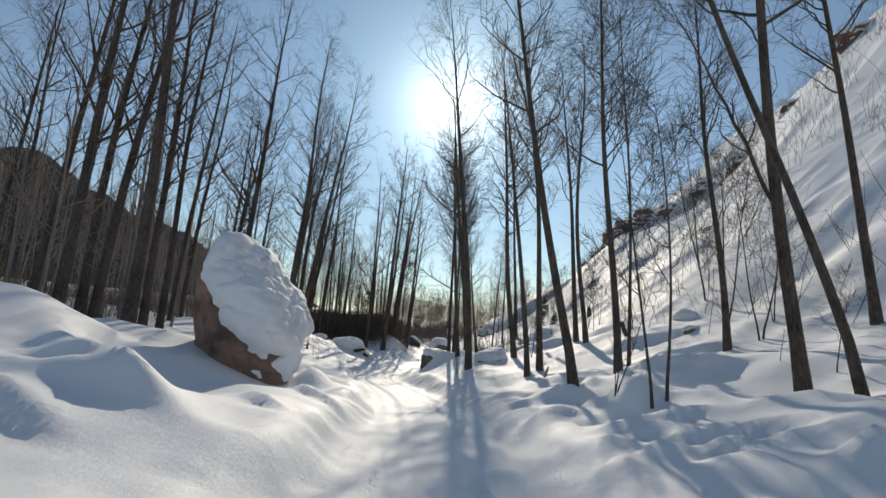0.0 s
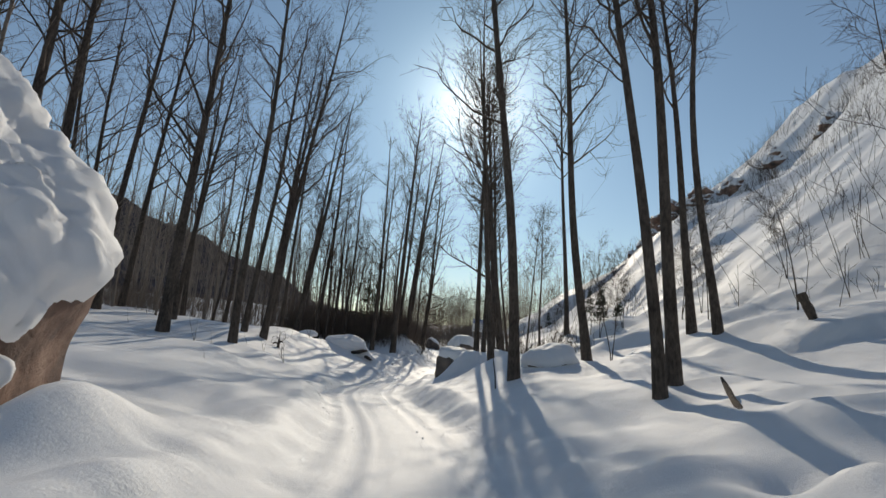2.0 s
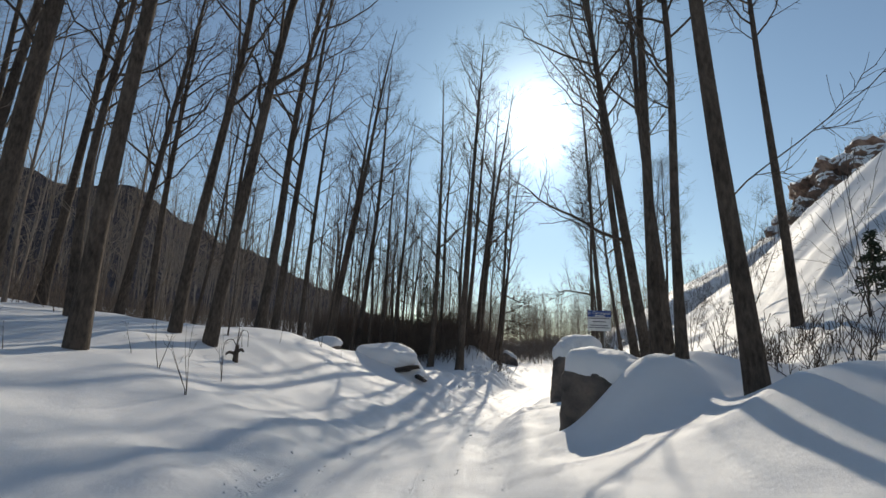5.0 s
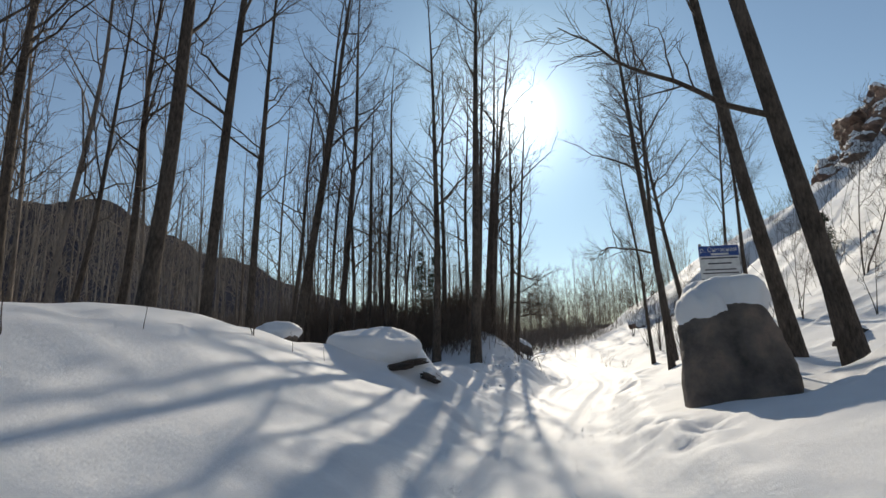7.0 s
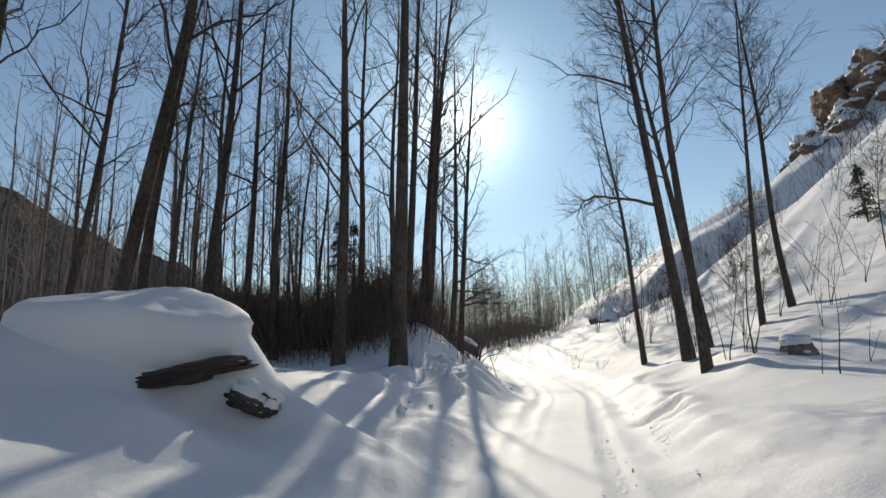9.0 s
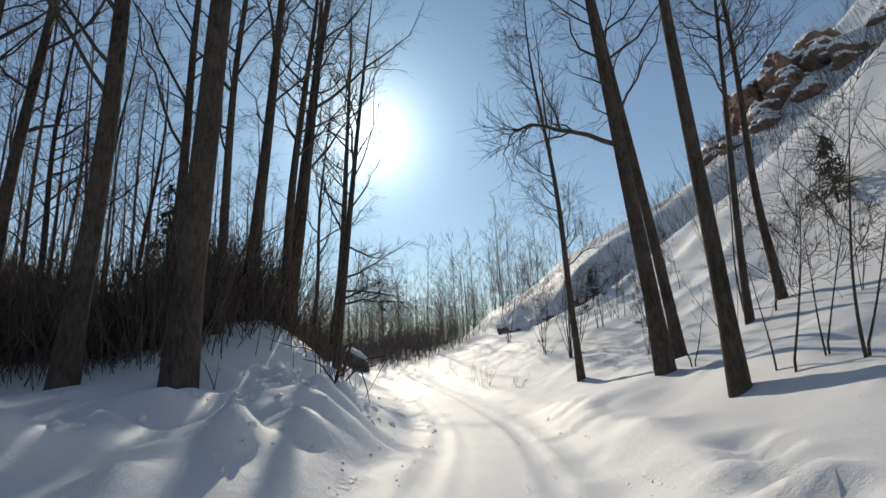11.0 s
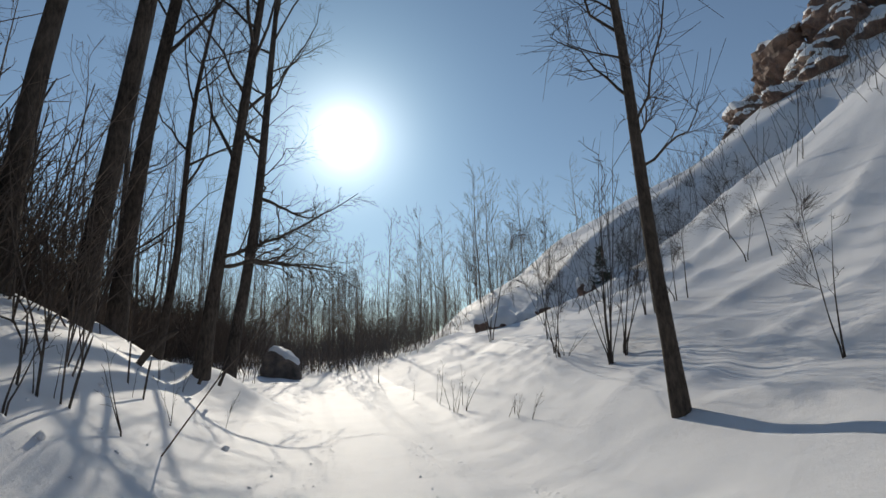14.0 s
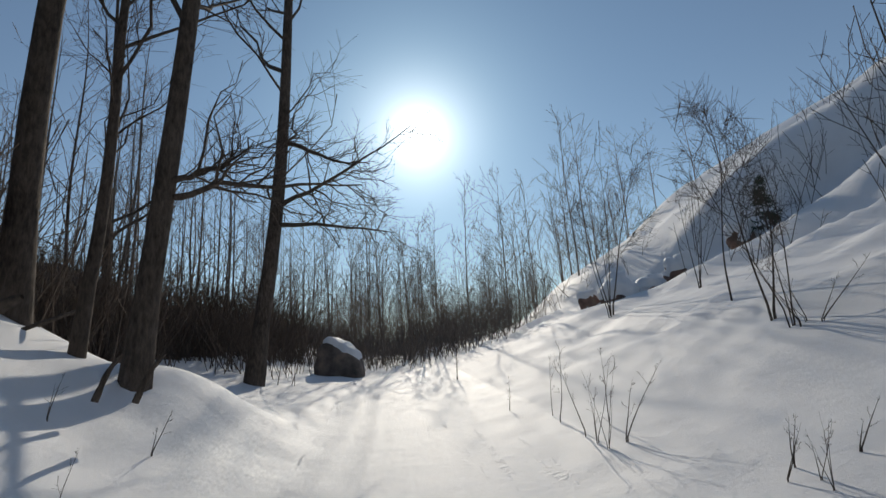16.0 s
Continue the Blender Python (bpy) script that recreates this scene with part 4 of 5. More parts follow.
sapling(0.99, 69.96, 1.2, 1, (0.11, 0), 0.014, "thin bare sapling standing in snow", "sapling", "sapling", limbs=5)
sapling(1.06, 68.07, 1.0, 3, (0.01, 0), 0.008, "bare multi-stemmed shrub rising from the snow", "shrub", "shrub", limbs=4)
sapling(1.28, 68.11, 0.9, 2, (0.12, 0), 0.012, "pair of thin bare saplings standing in snow", "sapling", "sapling", limbs=4)
sapling(4.29, 68.87, 1.0, 3, (-0.50, 0), 0.008, "bare multi-stemmed shrub rising from the snow", "shrub", "shrub", limbs=4)
sapling(4.24, 68.60, 0.9, 2, (0.50, 0), 0.012, "pair of thin bare saplings standing in snow", "sapling", "sapling", limbs=4)
sapling(1.64, 66.00, 0.4, 2, (0.23, 0), 0.008, "pair of thin bare saplings standing in snow", "sapling", "sapling", limbs=3)
sapling(1.78, 65.84, 0.4, 3, (0.37, 0), 0.005, "bare multi-stemmed shrub rising from the snow", "shrub", "shrub", limbs=3)
sapling(2.21, 65.97, 0.4, 2, (0.40, 0), 0.008, "pair of thin bare saplings standing in snow", "sapling", "sapling", limbs=3)
sapling(9.96, 81.14, 4.3, 3, (0.30, 0), 0.022, "bare multi-stemmed shrub rising from the snow", "shrub", "shrub", limbs=10)
sapling(0.55, 71.87, 0.6, 2, (0.10, 0), 0.010, "pair of thin bare saplings standing in snow", "sapling", "sapling", limbs=4)
sapling(3.60, 7.43, 5.7, 1, (-0.12, 0), 0.048, "thin bare sapling standing in snow", "sapling", "sapling", limbs=11)
sapling(3.85, 7.50, 6.2, 1, (-0.03, 0), 0.051, "thin bare sapling standing in snow", "sapling", "sapling", limbs=11)
sapling(9.78, 16.20, 8.3, 2, (-0.07, 0), 0.067, "pair of thin bare saplings standing in snow", "sapling", "sapling", limbs=11)
sapling(10.81, 15.76, 7.4, 2, (-0.04, 0), 0.061, "pair of thin bare saplings standing in snow", "sapling", "sapling", limbs=11)
sapling(12.99, 23.42, 9.0, 2, (-0.05, 0), 0.073, "pair of thin bare saplings standing in snow", "sapling", "sapling", limbs=11)
sapling(9.79, 24.74, 4.5, 1, (-0.19, 0), 0.039, "thin bare sapling standing in snow", "sapling", "sapling", limbs=10)
sapling(12.03, 16.89, 7.1, 3, (0.10, 0), 0.035, "bare multi-stemmed shrub rising from the snow", "shrub", "shrub", limbs=11)
sapling(8.79, 9.92, 2.3, 2, (0.13, 0), 0.023, "pair of thin bare saplings standing in snow", "sapling", "sapling", limbs=6)
sapling(8.38, 11.20, 1.1, 1, (0.18, 0), 0.014, "bare twig of undergrowth sticking out of snow", "sapling", "sapling", limbs=4)
sapling(3.27, 8.47, 2.9, 2, (-0.05, 0), 0.027, "pair of thin bare saplings standing in snow", "sapling", "sapling", limbs=7)
sapling(3.20, 8.21, 1.5, 1, (0.05, 0), 0.016, "thin bare sapling standing in snow", "sapling", "sapling", limbs=5)
sapling(5.13, 11.47, 1.0, 1, (-0.02, 0), 0.013, "bare twig of undergrowth sticking out of snow", "sapling", "sapling", limbs=4)
sapling(12.07, 28.79, 3.1, 2, (-0.30, 0), 0.028, "pair of thin bare saplings standing in snow", "sapling", "sapling", limbs=8)
sapling(13.52, 24.14, 3.5, 2, (-0.01, 0), 0.032, "pair of thin bare saplings standing in snow", "sapling", "sapling", limbs=9)
sapling(11.13, 37.50, 3.7, 1, (-0.05, 0), 0.033, "thin bare sapling standing in snow", "sapling", "sapling", limbs=9)
sapling(9.91, 33.23, 5.1, 2, (0.02, 0), 0.044, "pair of thin bare saplings standing in snow", "sapling", "sapling", limbs=11)
sapling(5.07, 27.72, 3.6, 2, (-0.03, 0), 0.032, "pair of thin bare saplings standing in snow", "sapling", "sapling", limbs=9)
sapling(6.23, 36.64, 5.4, 3, (-0.01, 0), 0.027, "bare multi-stemmed shrub rising from the snow", "shrub", "shrub", limbs=11)
sapling(10.64, 55.87, 9.0, 2, (0.26, 0), 0.072, "pair of thin bare saplings standing in snow", "sapling", "sapling", limbs=11)
sapling(7.96, 35.69, 3.6, 2, (-0.00, 0), 0.032, "pair of thin bare saplings standing in snow", "sapling", "sapling", limbs=9)
sapling(10.40, 32.27, 3.6, 2, (-0.04, 0), 0.032, "pair of thin bare saplings standing in snow", "sapling", "sapling", limbs=9)
sapling(8.82, 28.34, 4.6, 1, (-0.02, 0), 0.040, "thin bare sapling standing in snow", "sapling", "sapling", limbs=10)
sapling(4.38, 21.50, 0.6, 3, (-0.34, 0), 0.006, "bare multi-stemmed shrub rising from the snow", "shrub", "shrub", limbs=3)
sapling(0.72, 23.60, 5.0, 1, (-0.03, 0), 0.03, "thin bare sapling standing in snow", "sapling", "sapling", limbs=5)
sapling(-11.68, 30.29, 1.2, 2, (-0.18, 0), 0.014, "pair of thin bare saplings standing in snow", "sapling", "sapling", limbs=4)
sapling(-8.90, 33.24, 1.6, 3, (-0.20, 0), 0.010, "bare multi-stemmed shrub rising from the snow", "shrub", "shrub", limbs=5)
sapling(-15.95, 32.14, 0.8, 1, (-0.21, 0), 0.011, "bare twig of undergrowth sticking out of snow", "sapling", "sapling", limbs=4)
sapling(-7.80, 23.79, 0.4, 1, (-0.33, 0), 0.008, "bare twig of undergrowth sticking out of snow", "sapling", "sapling", limbs=3)
sapling(-7.89, 30.72, 1.7, 4, (-0.30, 0), 0.010, "bare multi-stemmed shrub rising from the snow", "shrub", "shrub", limbs=5)
sapling(-9.10, 31.45, 1.2, 2, (-0.11, 0), 0.014, "pair of thin bare saplings standing in snow", "sapling", "sapling", limbs=4)
sapling(6.44, 36.28, 2.8, 4, (-0.22, 0), 0.015, "bare multi-stemmed shrub rising from the snow", "shrub", "shrub", limbs=7)
sapling(6.78, 35.75, 3.7, 2, (0.05, 0), 0.033, "pair of thin bare saplings standing in snow", "sapling", "sapling", limbs=9)
sapling(-10.62, 29.68, 0.5, 1, (-0.23, 0), 0.009, "bare twig of undergrowth sticking out of snow", "sapling", "sapling", limbs=3)
sapling(-10.03, 31.78, 0.7, 1, (-0.42, 0), 0.010, "bare twig of undergrowth sticking out of snow", "sapling", "sapling", limbs=4)
sapling(-10.99, 36.46, 4.3, 1, (-0.01, 0), 0.037, "thin bare sapling standing in snow", "sapling", "sapling", limbs=10)
sapling(-10.36, 36.28, 1.0, 1, (-0.02, 0), 0.012, "bare twig of undergrowth sticking out of snow", "sapling", "sapling", limbs=4)
sapling(-10.35, 38.50, 0.7, 1, (0.12, 0), 0.011, "bare twig of undergrowth sticking out of snow", "sapling", "sapling", limbs=4)
sapling(-10.03, 33.56, 0.4, 1, (0.50, 0), 0.008, "bare twig of undergrowth sticking out of snow", "sapling", "sapling", limbs=3)
sapling(6.75, 49.19, 2.6, 2, (0.08, 0), 0.024, "pair of thin bare saplings standing in snow", "sapling", "sapling", limbs=7)
sapling(7.11, 54.30, 5.0, 2, (0.09, 0), 0.042, "pair of thin bare saplings standing in snow", "sapling", "sapling", limbs=11)
sapling(9.37, 56.18, 5.3, 3, (0.15, 0), 0.027, "bare multi-stemmed shrub rising from the snow", "shrub", "shrub", limbs=11)
sapling(6.49, 59.39, 5.3, 1, (0.07, 0), 0.045, "thin bare sapling standing in snow", "sapling", "sapling", limbs=11)
sapling(1.18, 48.80, 1.0, 1, (0.16, 0), 0.012, "bare twig of undergrowth sticking out of snow", "sapling", "sapling", limbs=4)
sapling(-10.25, 41.66, 1.8, 2, (0.07, 0), 0.018, "pair of thin bare saplings standing in snow", "sapling", "sapling", limbs=6)
sapling(-9.68, 42.44, 0.5, 1, (-0.09, 0), 0.009, "bare twig of undergrowth sticking out of snow", "sapling", "sapling", limbs=3)
sapling(-9.55, 44.03, 0.5, 1, (-0.06, 0), 0.009, "bare twig of undergrowth sticking out of snow", "sapling", "sapling", limbs=3)
sapling(1.82, 53.03, 2.8, 2, (0.01, 0), 0.026, "pair of thin bare saplings standing in snow", "sapling", "sapling", limbs=7)
sapling(4.76, 57.66, 2.7, 3, (0.02, 0), 0.015, "bare multi-stemmed shrub rising from the snow", "shrub", "shrub", limbs=7)
sapling(1.99, 52.16, 3.3, 2, (0.15, 0), 0.029, "pair of thin bare saplings standing in snow", "sapling", "sapling", limbs=8)
sapling(1.24, 48.49, 1.7, 1, (0.12, 0), 0.018, "thin bare sapling standing in snow", "sapling", "sapling", limbs=5)
sapling(8.58, 59.91, 2.9, 3, (0.04, 0), 0.016, "bare multi-stemmed shrub rising from the snow", "shrub", "shrub", limbs=7)
sapling(6.23, 58.06, 2.4, 2, (0.26, 0), 0.023, "pair of thin bare saplings standing in snow", "sapling", "sapling", limbs=7)
sapling(8.08, 56.51, 1.8, 2, (0.11, 0), 0.019, "pair of thin bare saplings standing in snow", "sapling", "sapling", limbs=6)
sapling(4.74, 61.45, 2.3, 2, (0.09, 0), 0.022, "pair of thin bare saplings standing in snow", "sapling", "sapling", limbs=6)
sapling(1.96, 48.78, 0.7, 2, (0.46, 0), 0.010, "pair of thin bare saplings standing in snow", "sapling", "sapling", limbs=4)
sapling(6.67, 56.17, 2.5, 3, (0.27, 0), 0.014, "bare multi-stemmed shrub rising from the snow", "shrub", "shrub", limbs=7)
sapling(-17.21, 93.90, 2.4, 2, (0.14, 0), 0.023, "pair of thin bare saplings standing in snow", "sapling", "sapling", limbs=7)
sapling(1.95, 53.44, 1.9, 1, (-0.12, 0), 0.020, "thin bare sapling standing in snow", "sapling", "sapling", limbs=6)
sapling(2.11, 52.78, 2.5, 2, (0.19, 0), 0.024, "pair of thin bare saplings standing in snow", "sapling", "sapling", limbs=7)
sapling(8.22, 59.33, 2.7, 3, (0.11, 0), 0.015, "bare multi-stemmed shrub rising from the snow", "shrub", "shrub", limbs=7)
sapling(4.91, 54.09, 1.4, 2, (0.16, 0), 0.015, "pair of thin bare saplings standing in snow", "sapling", "sapling", limbs=5)
sapling(6.27, 67.97, 3.3, 3, (0.09, 0), 0.018, "bare multi-stemmed shrub rising from the snow", "shrub", "shrub", limbs=8)
sapling(-6.42, 57.13, 1.0, 2, (-0.08, 0), 0.012, "pair of thin bare saplings standing in snow", "sapling", "sapling", limbs=4)
sapling(-4.67, 61.43, 1.3, 2, (0.17, 0), 0.014, "pair of thin bare saplings standing in snow", "sapling", "sapling", limbs=5)
sapling(-10.11, 58.26, 0.7, 2, (-0.07, 0), 0.010, "pair of thin bare saplings standing in snow", "sapling", "sapling", limbs=4)
sapling(-8.44, 50.96, 0.4, 1, (0.17, 0), 0.008, "bare twig of undergrowth sticking out of snow", "sapling", "sapling", limbs=3)
sapling(-4.74, 60.95, 0.8, 3, (0.03, 0), 0.007, "bare multi-stemmed shrub rising from the snow", "shrub", "shrub", limbs=4)
sapling(-4.12, 62.71, 1.1, 2, (-0.15, 0), 0.014, "pair of thin bare saplings standing in snow", "sapling", "sapling", limbs=4)
sapling(-5.51, 60.48, 0.8, 1, (0.00, 0), 0.011, "bare twig of undergrowth sticking out of snow", "sapling", "sapling", limbs=4)
sapling(-4.78, 62.09, 0.7, 1, (-0.13, 0), 0.010, "bare twig of undergrowth sticking out of snow", "sapling", "sapling", limbs=4)
sapling(-4.70, 62.33, 0.6, 1, (0.06, 0), 0.009, "bare twig of undergrowth sticking out of snow", "sapling", "sapling", limbs=3)
sapling(-4.62, 64.27, 0.5, 1, (0.09, 0), 0.009, "bare twig of undergrowth sticking out of snow", "sapling", "sapling", limbs=3)
sapling(-4.04, 68.18, 0.5, 2, (0.19, 0), 0.009, "pair of thin bare saplings standing in snow", "sapling", "sapling", limbs=3)
sapling(-4.09, 64.33, 0.9, 3, (0.00, 0), 0.007, "bare multi-stemmed shrub rising from the snow", "shrub", "shrub", limbs=4)
sapling(-3.72, 66.27, 0.5, 1, (0.30, 0), 0.008, "bare twig of undergrowth sticking out of snow", "sapling", "sapling", limbs=3)
sapling(-5.30, 64.29, 0.4, 1, (-0.21, 0), 0.008, "bare twig of undergrowth sticking out of snow", "sapling", "sapling", limbs=3)
sapling(-4.92, 67.77, 0.5, 2, (0.05, 0), 0.009, "pair of thin bare saplings standing in snow", "sapling", "sapling", limbs=3)
sapling(-4.99, 66.44, 0.7, 1, (-0.09, 0), 0.010, "bare twig of undergrowth sticking out of snow", "sapling", "sapling", limbs=4)
sapling(-5.23, 67.30, 0.7, 1, (-0.07, 0), 0.010, "bare twig of undergrowth sticking out of snow", "sapling", "sapling", limbs=4)

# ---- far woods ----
def woods(name, seed, count, place, tall, dia, label, mat=WOOD_HAZED, limbs=17, wide=0.95, slim=1.2):
    rng = np.random.default_rng(seed)
    kinds = []
    for j in range(5):
        w, c = grow(seed * 10 + j, 14.0, dia, (rng.normal() * 0.03, 0), rng.uniform(0.15, 0.4), limbs, spread_out=wide, fine=False, sides=5, slim=slim)
        kinds.append(merged([w, c]))
    pieces = []
    for j in range(count):
        x, y = place(rng)
        s = rng.uniform(*tall) / 14
        a = rng.uniform(0, 2 * np.pi)
        v, f = kinds[j % 5]
        q = v.copy()
        q[:, 0] = (v[:, 0] * np.cos(a) - v[:, 1] * np.sin(a)) * s + x
        q[:, 1] = (v[:, 0] * np.sin(a) + v[:, 1] * np.cos(a)) * s + y
        q[:, 2] = v[:, 2] * s + ground_z(x, y)
        pieces.append((q, f))
    return tagged(link_mesh(name, *merged(pieces), mat), label, "woods", kind="stuff")


def left_wood(g):
    y = g.uniform(16, 125)
    return track_x(y) - g.uniform(13 if y < 62 else 7.5, 24 + 0.45 * y), y


def valley_end(g):
    y = g.uniform(92, 170)
    return track_x(y) + g.uniform(-12, 14 + 0.08 * y), y


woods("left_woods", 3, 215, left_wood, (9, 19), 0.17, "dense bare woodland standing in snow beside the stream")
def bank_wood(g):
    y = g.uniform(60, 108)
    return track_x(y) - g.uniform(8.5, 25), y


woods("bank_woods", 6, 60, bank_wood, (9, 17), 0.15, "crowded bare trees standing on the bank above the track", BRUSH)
# the thicket's pale bark colour stands in for haze
woods("valley_thicket", 4, 430, valley_end, (5, 11), 0.15, "thicket of thin young bare trees across the valley", TWIG_HAZED, 20, 1.25, 2.0)
spruce(7.6, 38.6, 1.9)
spruce(9.2, 40.5, 1.6)
spruce(12.6, 61.5, 2.6)
spruce(11.2, 78.7, 2.0)
spruce(-10.5, 66.5, 6.5, "dark spruce among bare trunks at the wood's edge")
spruce(-12.0, 69.0, 7.5, "dark spruce among bare trunks at the wood's edge")
stick("stump", [(11.25, 37.6, 3.6), (11.25, 37.6, 4.3), (11.22, 37.6, 4.75)], 0.17, "black broken stump on the snowy slope", "stump", 0.8)
stick("fallen_log", [(3.2, 15.2, 0.35), (3.5, 16.4, 0.62), (3.9, 17.6, 0.95)], 0.07, "short dead log lying aslant in the snow")
stick("dead_branch", [(-5.7, 67.0, -0.1), (-5.55, 67.1, 0.5), (-5.1, 67.3, 0.95), (-4.95, 67.3, 1.0)], 0.09, "bent broken dead stem beside the track")
stick("broken_stub", [(-4.72, 68.2, -0.1), (-4.62, 68.25, 0.25), (-4.5, 68.3, 0.42)], 0.04, "short broken stub sticking out of snow")
stick("broken_stub", [(-4.32, 68.3, -0.15), (-4.2, 68.35, 0.2), (-4.05, 68.4, 0.4)], 0.04, "short broken stub sticking out of snow")
stick("dead_branch", [(-7.3, 68.6, 0.3), (-6.9, 69.6, 0.9), (-6.4, 70.6, 1.4)], 0.05, "dead branch leaning on the snow bank")
stick("dead_log", [(8.35, 22.4, 3.0), (8.5, 22.3, 2.55), (8.65, 22.2, 1.9)], 0.12, "short dead stem leaning out of the snowy bank", "deadwood", 0.9)
bent = new("bent_shrub")
bent.location = (-4.4, 58.3, ground_z(-4.4, 58.3))
tagged(bent, "dark broken shrub with leaning and bent stems in the snow", "shrub")
for r, pts in ((0.055, [(0, 0, -0.3), (0.12, 0.05, 0.35), (0.3, 0.1, 0.95)]), (0.045, [(0.12, 0.0, -0.3), (0.25, 0.05, 0.4), (0.42, 0.1, 1.0)]), (0.022, [(0.1, 0, 0.0), (0.5, 0.1, 0.42), (0.95, 0.2, 0.5)]), (0.018, [(0.15, 0, 0.3), (0.6, 0.2, 0.62), (1.2, 0.3, 0.7)]), (0.016, [(0.6, 0.2, 0.45), (0.72, 0.25, 0.1), (0.8, 0.3, -0.3)]), (0.018, [(0.05, 0, 0.2), (-0.25, 0.1, 0.6), (-0.6, 0.1, 0.7)]), (0.014, [(0.2, 0, 0.6), (0.15, 0.1, 1.2), (0.0, 0.1, 1.7)])):
    p = np.array(pts)
    q = np.linspace(0, 2, 9)
    line = np.stack([np.interp(q, np.arange(3), p[:, c]) for c in range(3)], -1)
    line[1:-1] = 0.5 * line[1:-1] + 0.25 * (line[2:] + line[:-2])
    link_mesh("stem", *tubes(line[None], (r * np.linspace(1, 0.5, 9))[None], 7), BARK, bent)
for bx, by, tall, way_x in ((-4.75, 62.1, 0.85, 0.0), (-4.75, 60.0, 0.95, -0.08), (-4.6, 62.4, 0.75, 0.18), (-4.6, 64.6, 0.6, 0.08), (-5.3, 61.5, 1.0, -0.1), (-5.6, 63.0, 0.8, 0.1)):
    gz0 = ground_z(bx, by)
    stick("dead_sapling", [(bx, by, gz0 - 0.25), (bx + 0.5 * way_x, by, gz0 + 0.5 * tall), (bx + way_x, by, gz0 + tall)], 0.017, "thin black dead stem sticking out of the bank", "sapling", 0.7)
for bx, by, reach in ((-4.9, 62.0, -1.6), (-5.2, 62.6, -2.0), (-5.0, 60.8, -1.3)):
    gz0 = ground_z(bx, by)
    stick("bowed_sapling", [(bx, by, gz0 - 0.2), (bx + 0.05, by, gz0 + 0.75), (bx + 0.4 * reach, by, gz0 + 0.7), (bx + reach, by - 0.1, ground_z(bx + reach, by) + 0.25)], 0.013, "thin stem bowed over the snow bank", "sapling", 0.5)
root = new("uprooted_stump")
root.location = (-9.85, 35.2, ground_z(-9.85, 35.2))
tagged(root, "small dark stump with curling dry roots in the snow", "stump")
for n, pts in enumerate([[(0, 0, -0.2), (0, 0, 0.2), (0.02, 0, 0.45)], [(0, 0, 0.25), (0.15, 0, 0.33), (0.22, 0, 0.26)], [(0, 0, 0.2), (-0.2, 0, 0.25), (-0.3, 0, 0.18)], [(0, 0, 0.4), (0.1, 0, 0.85), (0.3, 0, 0.8), (0.32, 0, 0.4)], [(0, 0, 0.4), (-0.15, 0, 0.6), (-0.35, 0, 0.55), (-0.4, 0, 0.2)], [(0, 0, 0.4), (0.02, 0, 0.9)]]):
    p = np.array(pts)
    q = np.linspace(0, len(p) - 1, 8)
    line = np.stack([np.interp(q, np.arange(len(p)), p[:, c]) for c in range(3)], -1)
    r = (0.09, 0.05, 0.05, 0.012, 0.012, 0.02)[n]
    link_mesh("root", *tubes(line[None], (r * np.linspace(1, 0.5, 8))[None], 7), BARK, root)


# ---- brush and far hills ----
def brush(name, seed, count, place, tall, label, stems=9, clump=0.6, mat=WOOD_HAZED):
    rng = np.random.default_rng(seed)
    xy = np.array([place(rng) for _ in range(count)])
    base = np.repeat(xy, stems, 0) + rng.normal(size=(count * stems, 2)) * clump
    h = rng.uniform(*tall, count * stems)
    n = len(base)
    q = np.linspace(0, 1, 3)
    line = np.zeros((n, 3, 3))
    lean = rng.normal(size=(n, 2)) * 0.32
    for c in range(2):
        line[..., c] = base[:, c:c + 1] + lean[:, c:c + 1] * h[:, None] * q + rng.normal(size=(n, 3)) * 0.05 * h[:, None] * q
    line[..., 2] = height(base[:, 0], base[:, 1])[:, None] + h[:, None] * q - 0.1
    rad = 0.006 + 0.0035 * h[:, None] * (1 - 0.8 * q)
    tw, tr = shoots(rng, line, rad, 3, 0.3, 0.95, lambda g, r: r.uniform(0.25, 0.5, g.shape) * np.mean(tall) * 0.6, (20, 55), 2, 0.0, 0.0, 0.6, 0.006)
    return tagged(link_mesh(name, *merged([tubes(line, rad, 3), tubes(tw, tr, 3)]), mat), label, "brush", kind="stuff")


def left_brush(g):
    y = g.uniform(12, 120)
    return track_x(y) - g.uniform(15, 26 + 0.35 * y), y


def end_brush(g):
    y = g.uniform(88, 130)
    return track_x(y) + g.uniform(-16, 8), y


def bank_brush(g):
    y = g.uniform(60, 92)
    return track_x(y) - g.uniform(7.0 if y < 78 else 4.5, 19), y


def slope_brush(g):
    y = g.uniform(4, 92)
    return track_x(y) + foot_x(y) + 42 * g.uniform(0.02, 1) ** 0.7, y


brush("slope_brush", 14, 620, slope_brush, (0.5, 2.8), "thin bare shrubs scattered over the snowy slope", 5, 0.5, TWIG)
def ridge_brush(g):
    x, y = ((15.5, 76.5), (21.0, 74.5), (26.0, 71.0), (33.0, 66.0), (38.0, 60.0), (42.0, 50.0))[g.integers(6)]
    return x + g.normal() * 1.6, y + g.normal() * 2.0


brush("ridge_brush", 16, 60, ridge_brush, (0.8, 2.6), "bare brown shrubs crowding the ridge of the slope", 7, 0.55, TWIG)


def fallen_brush(g):
    y = g.uniform(31, 39)
    return track_x(y) + g.uniform(6.5, 9.5), y


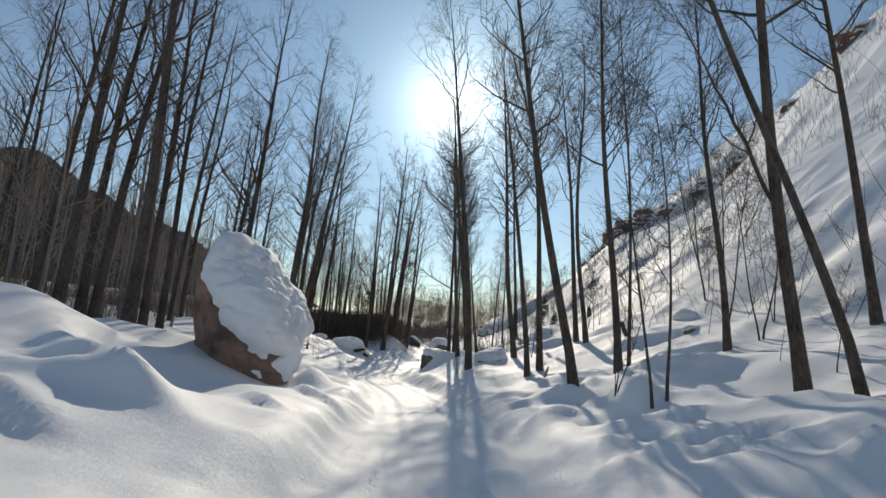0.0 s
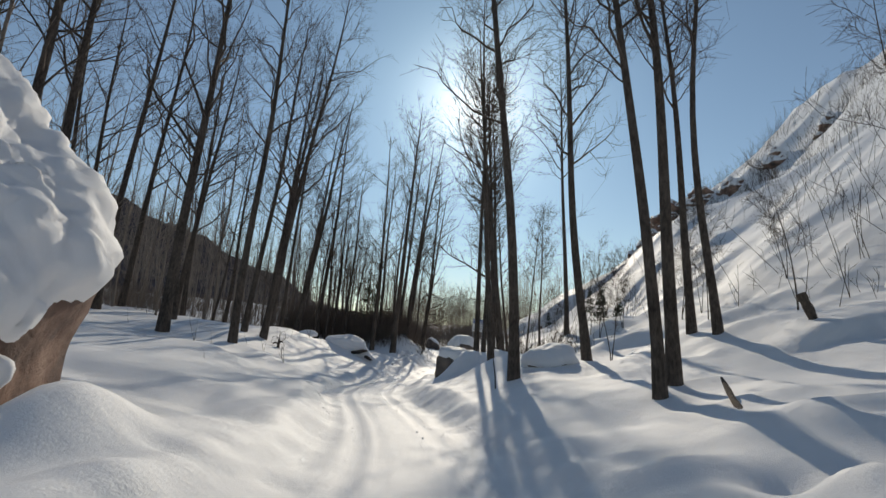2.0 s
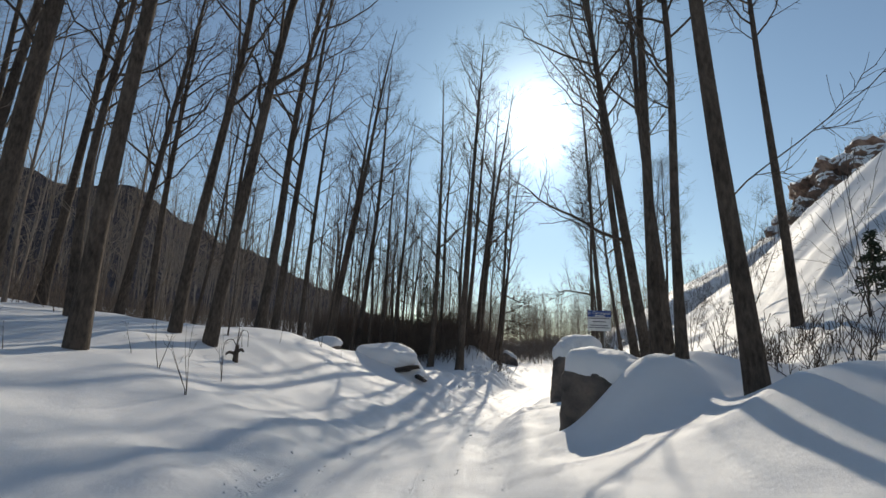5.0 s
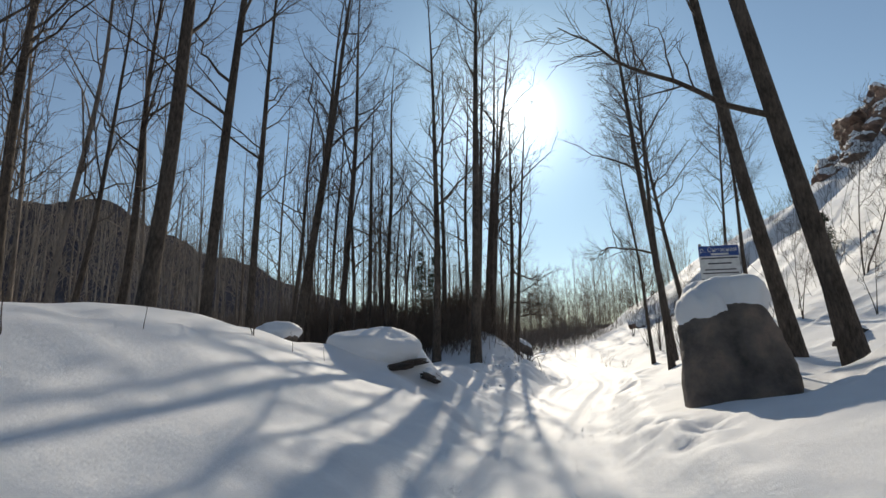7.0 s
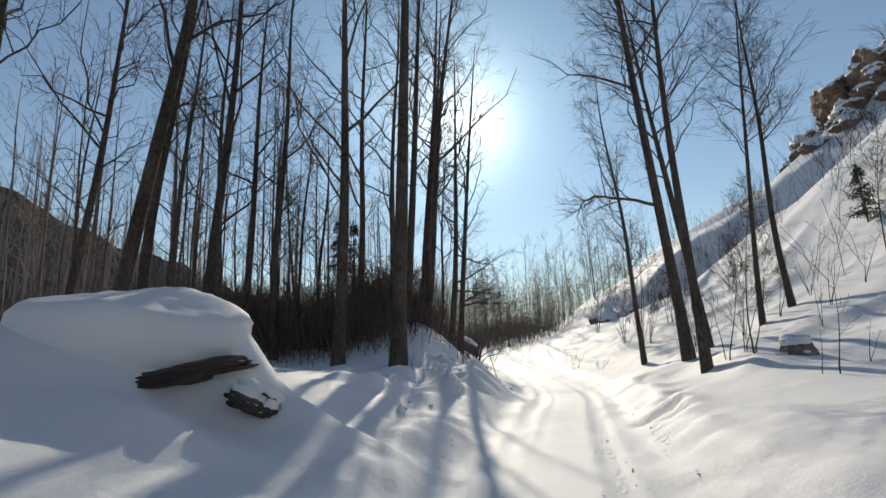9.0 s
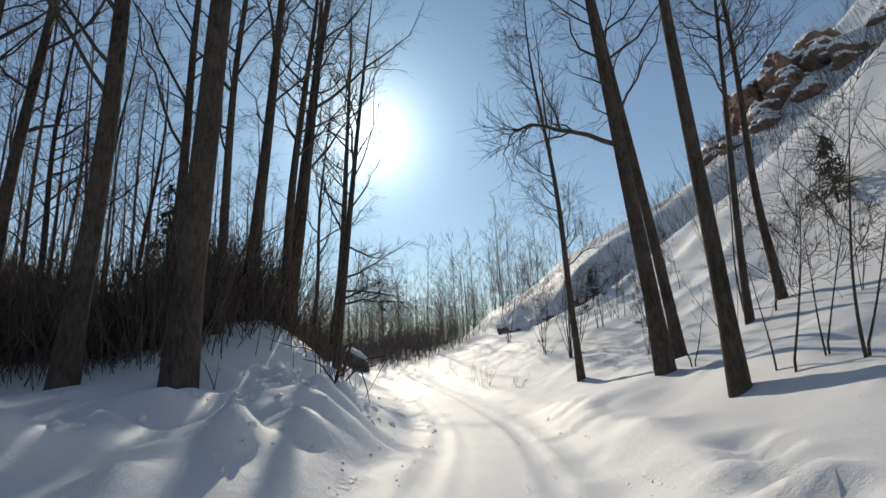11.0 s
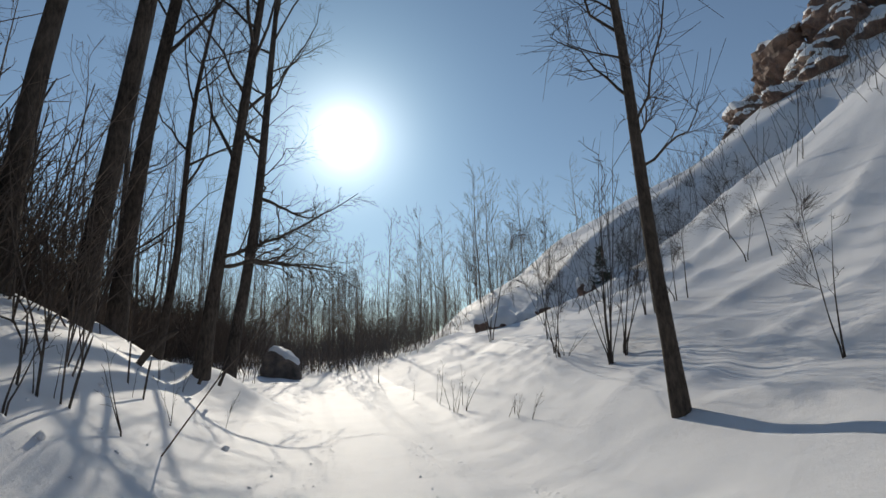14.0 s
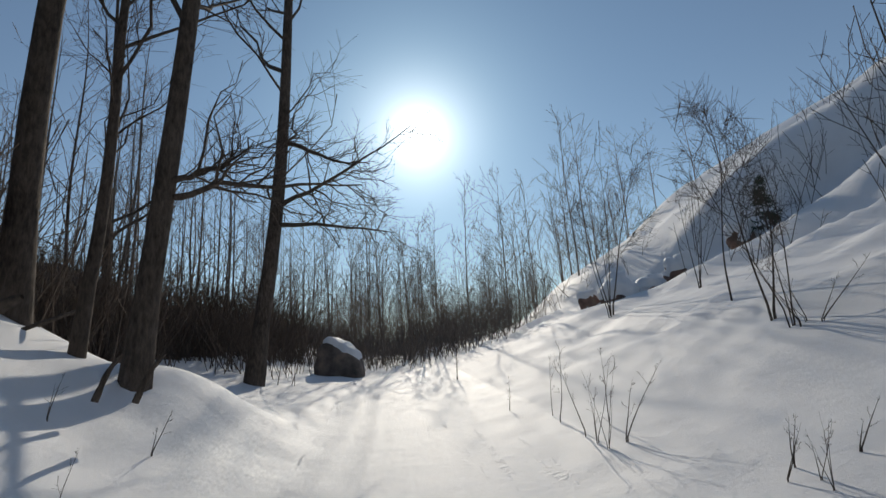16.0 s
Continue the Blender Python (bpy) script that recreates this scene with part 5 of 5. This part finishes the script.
brush("fallen_brush", 15, 36, fallen_brush, (0.3, 1.2), "tangled dead branches lying at the foot of the slope", 8, 0.5, TWIG)
brush("left_brush", 11, 1100, left_brush, (0.8, 2.8), "dense bare undergrowth below the woodland", 7, 0.6, BRUSH)
# brown haze at the valley's end is given by this lightened bark
brush("valley_brush", 12, 700, end_brush, (1.0, 3.2), "dense brown brush filling the valley's end", 9, 0.9, WOOD_HAZED)
brush("bank_brush", 13, 1200, bank_brush, (1.0, 3.4), "dense bare undergrowth on the bank", 9, 0.6, BRUSH)


def bank_clump(g):
    return -8.2 + g.normal() * 1.3, 63.5 + g.normal() * 1.8


brush("bank_clump", 17, 130, bank_clump, (0.8, 3.2), "dense dark brown thicket among the trunks on the bank", 9, 0.5, BRUSH)


def hill_material():
    m, n, l, b = material("hazed_wooded_slope", 1.0)
    c = world_coords(n, l, (1, 1, 0.25))
    f = noise_tex(n, l, 0.3, 8, 0.8, c)
    # purple-grey tint paints the distance haze into the hill's own colour
    l.new(ramp(n, l, f, [(0.35, (0.042, 0.037, 0.042)), (0.55, (0.08, 0.071, 0.08)), (0.75, (0.17, 0.16, 0.175))]), b.inputs["Base Color"])
    b.inputs["Specular IOR Level"].default_value = 0.0
    return m


def far_hill(name, seed, az0, az1, dist, elev, label):
    """A wooded ridge along an arc, its crest at an elevation given along the arc."""
    rows, cols = 26, 160
    a = np.radians(np.linspace(az0, az1, cols))
    e = np.interp(np.degrees(a), [p[0] for p in elev], [p[1] for p in elev])
    v = np.zeros((rows, cols, 3))
    for i in range(rows):
        f = i / (rows - 1)
        d = dist * (0.62 + 0.38 * f)
        x, y = d * np.sin(a), 30 + d * np.cos(a)
        crest = dist * np.tan(np.radians(e)) * (1 + 0.05 * ripple(x, y, 30, seed) + 0.025 * ripple(x, y, 7, seed + 1))
        v[i, :, 0], v[i, :, 1] = x, y
        v[i, :, 2] = -8 + (crest + 8) * f ** 0.8 + 3 * f * ripple(x, y, 18, seed + 2) + 0.9 * f * ripple(x, y, 3, seed + 4)
    return tagged(link_mesh(name, v.reshape(-1, 3), grid_faces(rows, cols), hill_material()), label, "hill", kind="structure")


far_hill("backdrop_hill_west", 31, -100, -14, 330, [(-100, 15), (-52, 15.5), (-45, 15), (-40, 13), (-34, 11), (-28, 8), (-20, 5), (-14, 2)], "dark wooded hillside far beyond the trees")
far_hill("backdrop_hill_end", 35, -24, 30, 420, [(-24, 3), (-10, 2.2), (0, 2.0), (10, 2.2), (20, 2.6), (30, 2)], "low wooded hills closing the valley")


def hill_trees(name, seed, count, az0, az1, dist, elev, label):
    """Slim bare stems standing all over a far ridge."""
    rng = np.random.default_rng(seed)
    a, f = np.radians(rng.uniform(az0, az1, count)), rng.uniform(0.25, 1.0, count)
    e = np.interp(np.degrees(a), [p[0] for p in elev], [p[1] for p in elev])
    d = dist * (0.62 + 0.38 * f)
    x, y = d * np.sin(a), 30 + d * np.cos(a)
    z = -8 + (dist * np.tan(np.radians(e)) + 8) * f ** 0.8 - 3
    h = rng.uniform(7, 15, count)
    q = np.linspace(0, 1, 2)
    line = np.stack([x[:, None] + rng.normal(size=(count, 1)) * 0.8 * q, y[:, None] + 0 * q, z[:, None] + h[:, None] * q], -1)
    rad = np.broadcast_to(np.array([0.16, 0.05]), (count, 2))
    tw, tr = shoots(rng, line, rad, 7, 0.35, 0.95, lambda g, r: r.uniform(1.2, 3.2, g.shape), (20, 50), 2, 0.0, 0.0, 0.6, 0.05)
    return tagged(link_mesh(name, *merged([tubes(line, rad, 3), tubes(tw, tr, 3)]), WOOD_HAZED), label, "woods", kind="stuff")


hill_trees("hill_woods", 41, 1500, -75, -16, 330, [(-100, 15), (-52, 15.5), (-45, 15), (-40, 13), (-34, 11), (-28, 8), (-20, 5), (-14, 2)], "bare trees standing all over the far hillside")


# ---- loose snow ----
def snow_clods(name, seed, spots, label):
    """Small broken lumps of snow; spots gives x, y and size for each."""
    rng = np.random.default_rng(seed)
    bm = bmesh.new()
    bmesh.ops.create_icosphere(bm, subdivisions=1, radius=1.0)
    base = np.array([v.co[:] for v in bm.verts])
    tris = np.array([[v.index for v in f.verts] for f in bm.faces])
    bm.free()
    xy, r = spots(rng)
    n = len(r)
    z = height(xy[:, 0], xy[:, 1])
    v = base[None] * (1 + rng.normal(size=(n, len(base), 1)) * 0.22) * r[:, None, None] * rng.uniform(0.6, 1.3, (n, 1, 3))
    v = v + np.stack([xy[:, 0], xy[:, 1], z + 0.1 * r], -1)[:, None]
    f = tris[None] + (np.arange(n) * len(base))[:, None, None]
    return tagged(link_mesh(name, v.reshape(-1, 3), f.reshape(-1, 3), SNOW), label, "snow lumps", kind="stuff")


def verge_spots(g):
    n = 800
    y = g.uniform(0, 72, n)
    keep = ripple(0 * y, y, 2.5, 31) > 0.0
    d = g.choice([-1.6, -0.98, 0.55, 0.98, 1.6], n) + g.normal(size=n) * 0.07
    r = 0.008 + 0.016 * g.uniform(size=n) ** 3
    return np.stack([track_x(y) + d, y], -1)[keep], r[keep]


def heap_spots(g):
    n = 220
    y = g.normal(size=n) * 2.6 + 57.0
    return np.stack([track_x(y) + g.normal(size=n) * 0.9 - 3.3, y], -1), 0.02 + 0.09 * g.uniform(size=n) ** 3


snow_clods("track_clods", 51, verge_spots, "small broken lumps of snow along the wheel track")
snow_clods("heap_clods", 52, heap_spots, "broken lumps of ploughed snow on the bank")
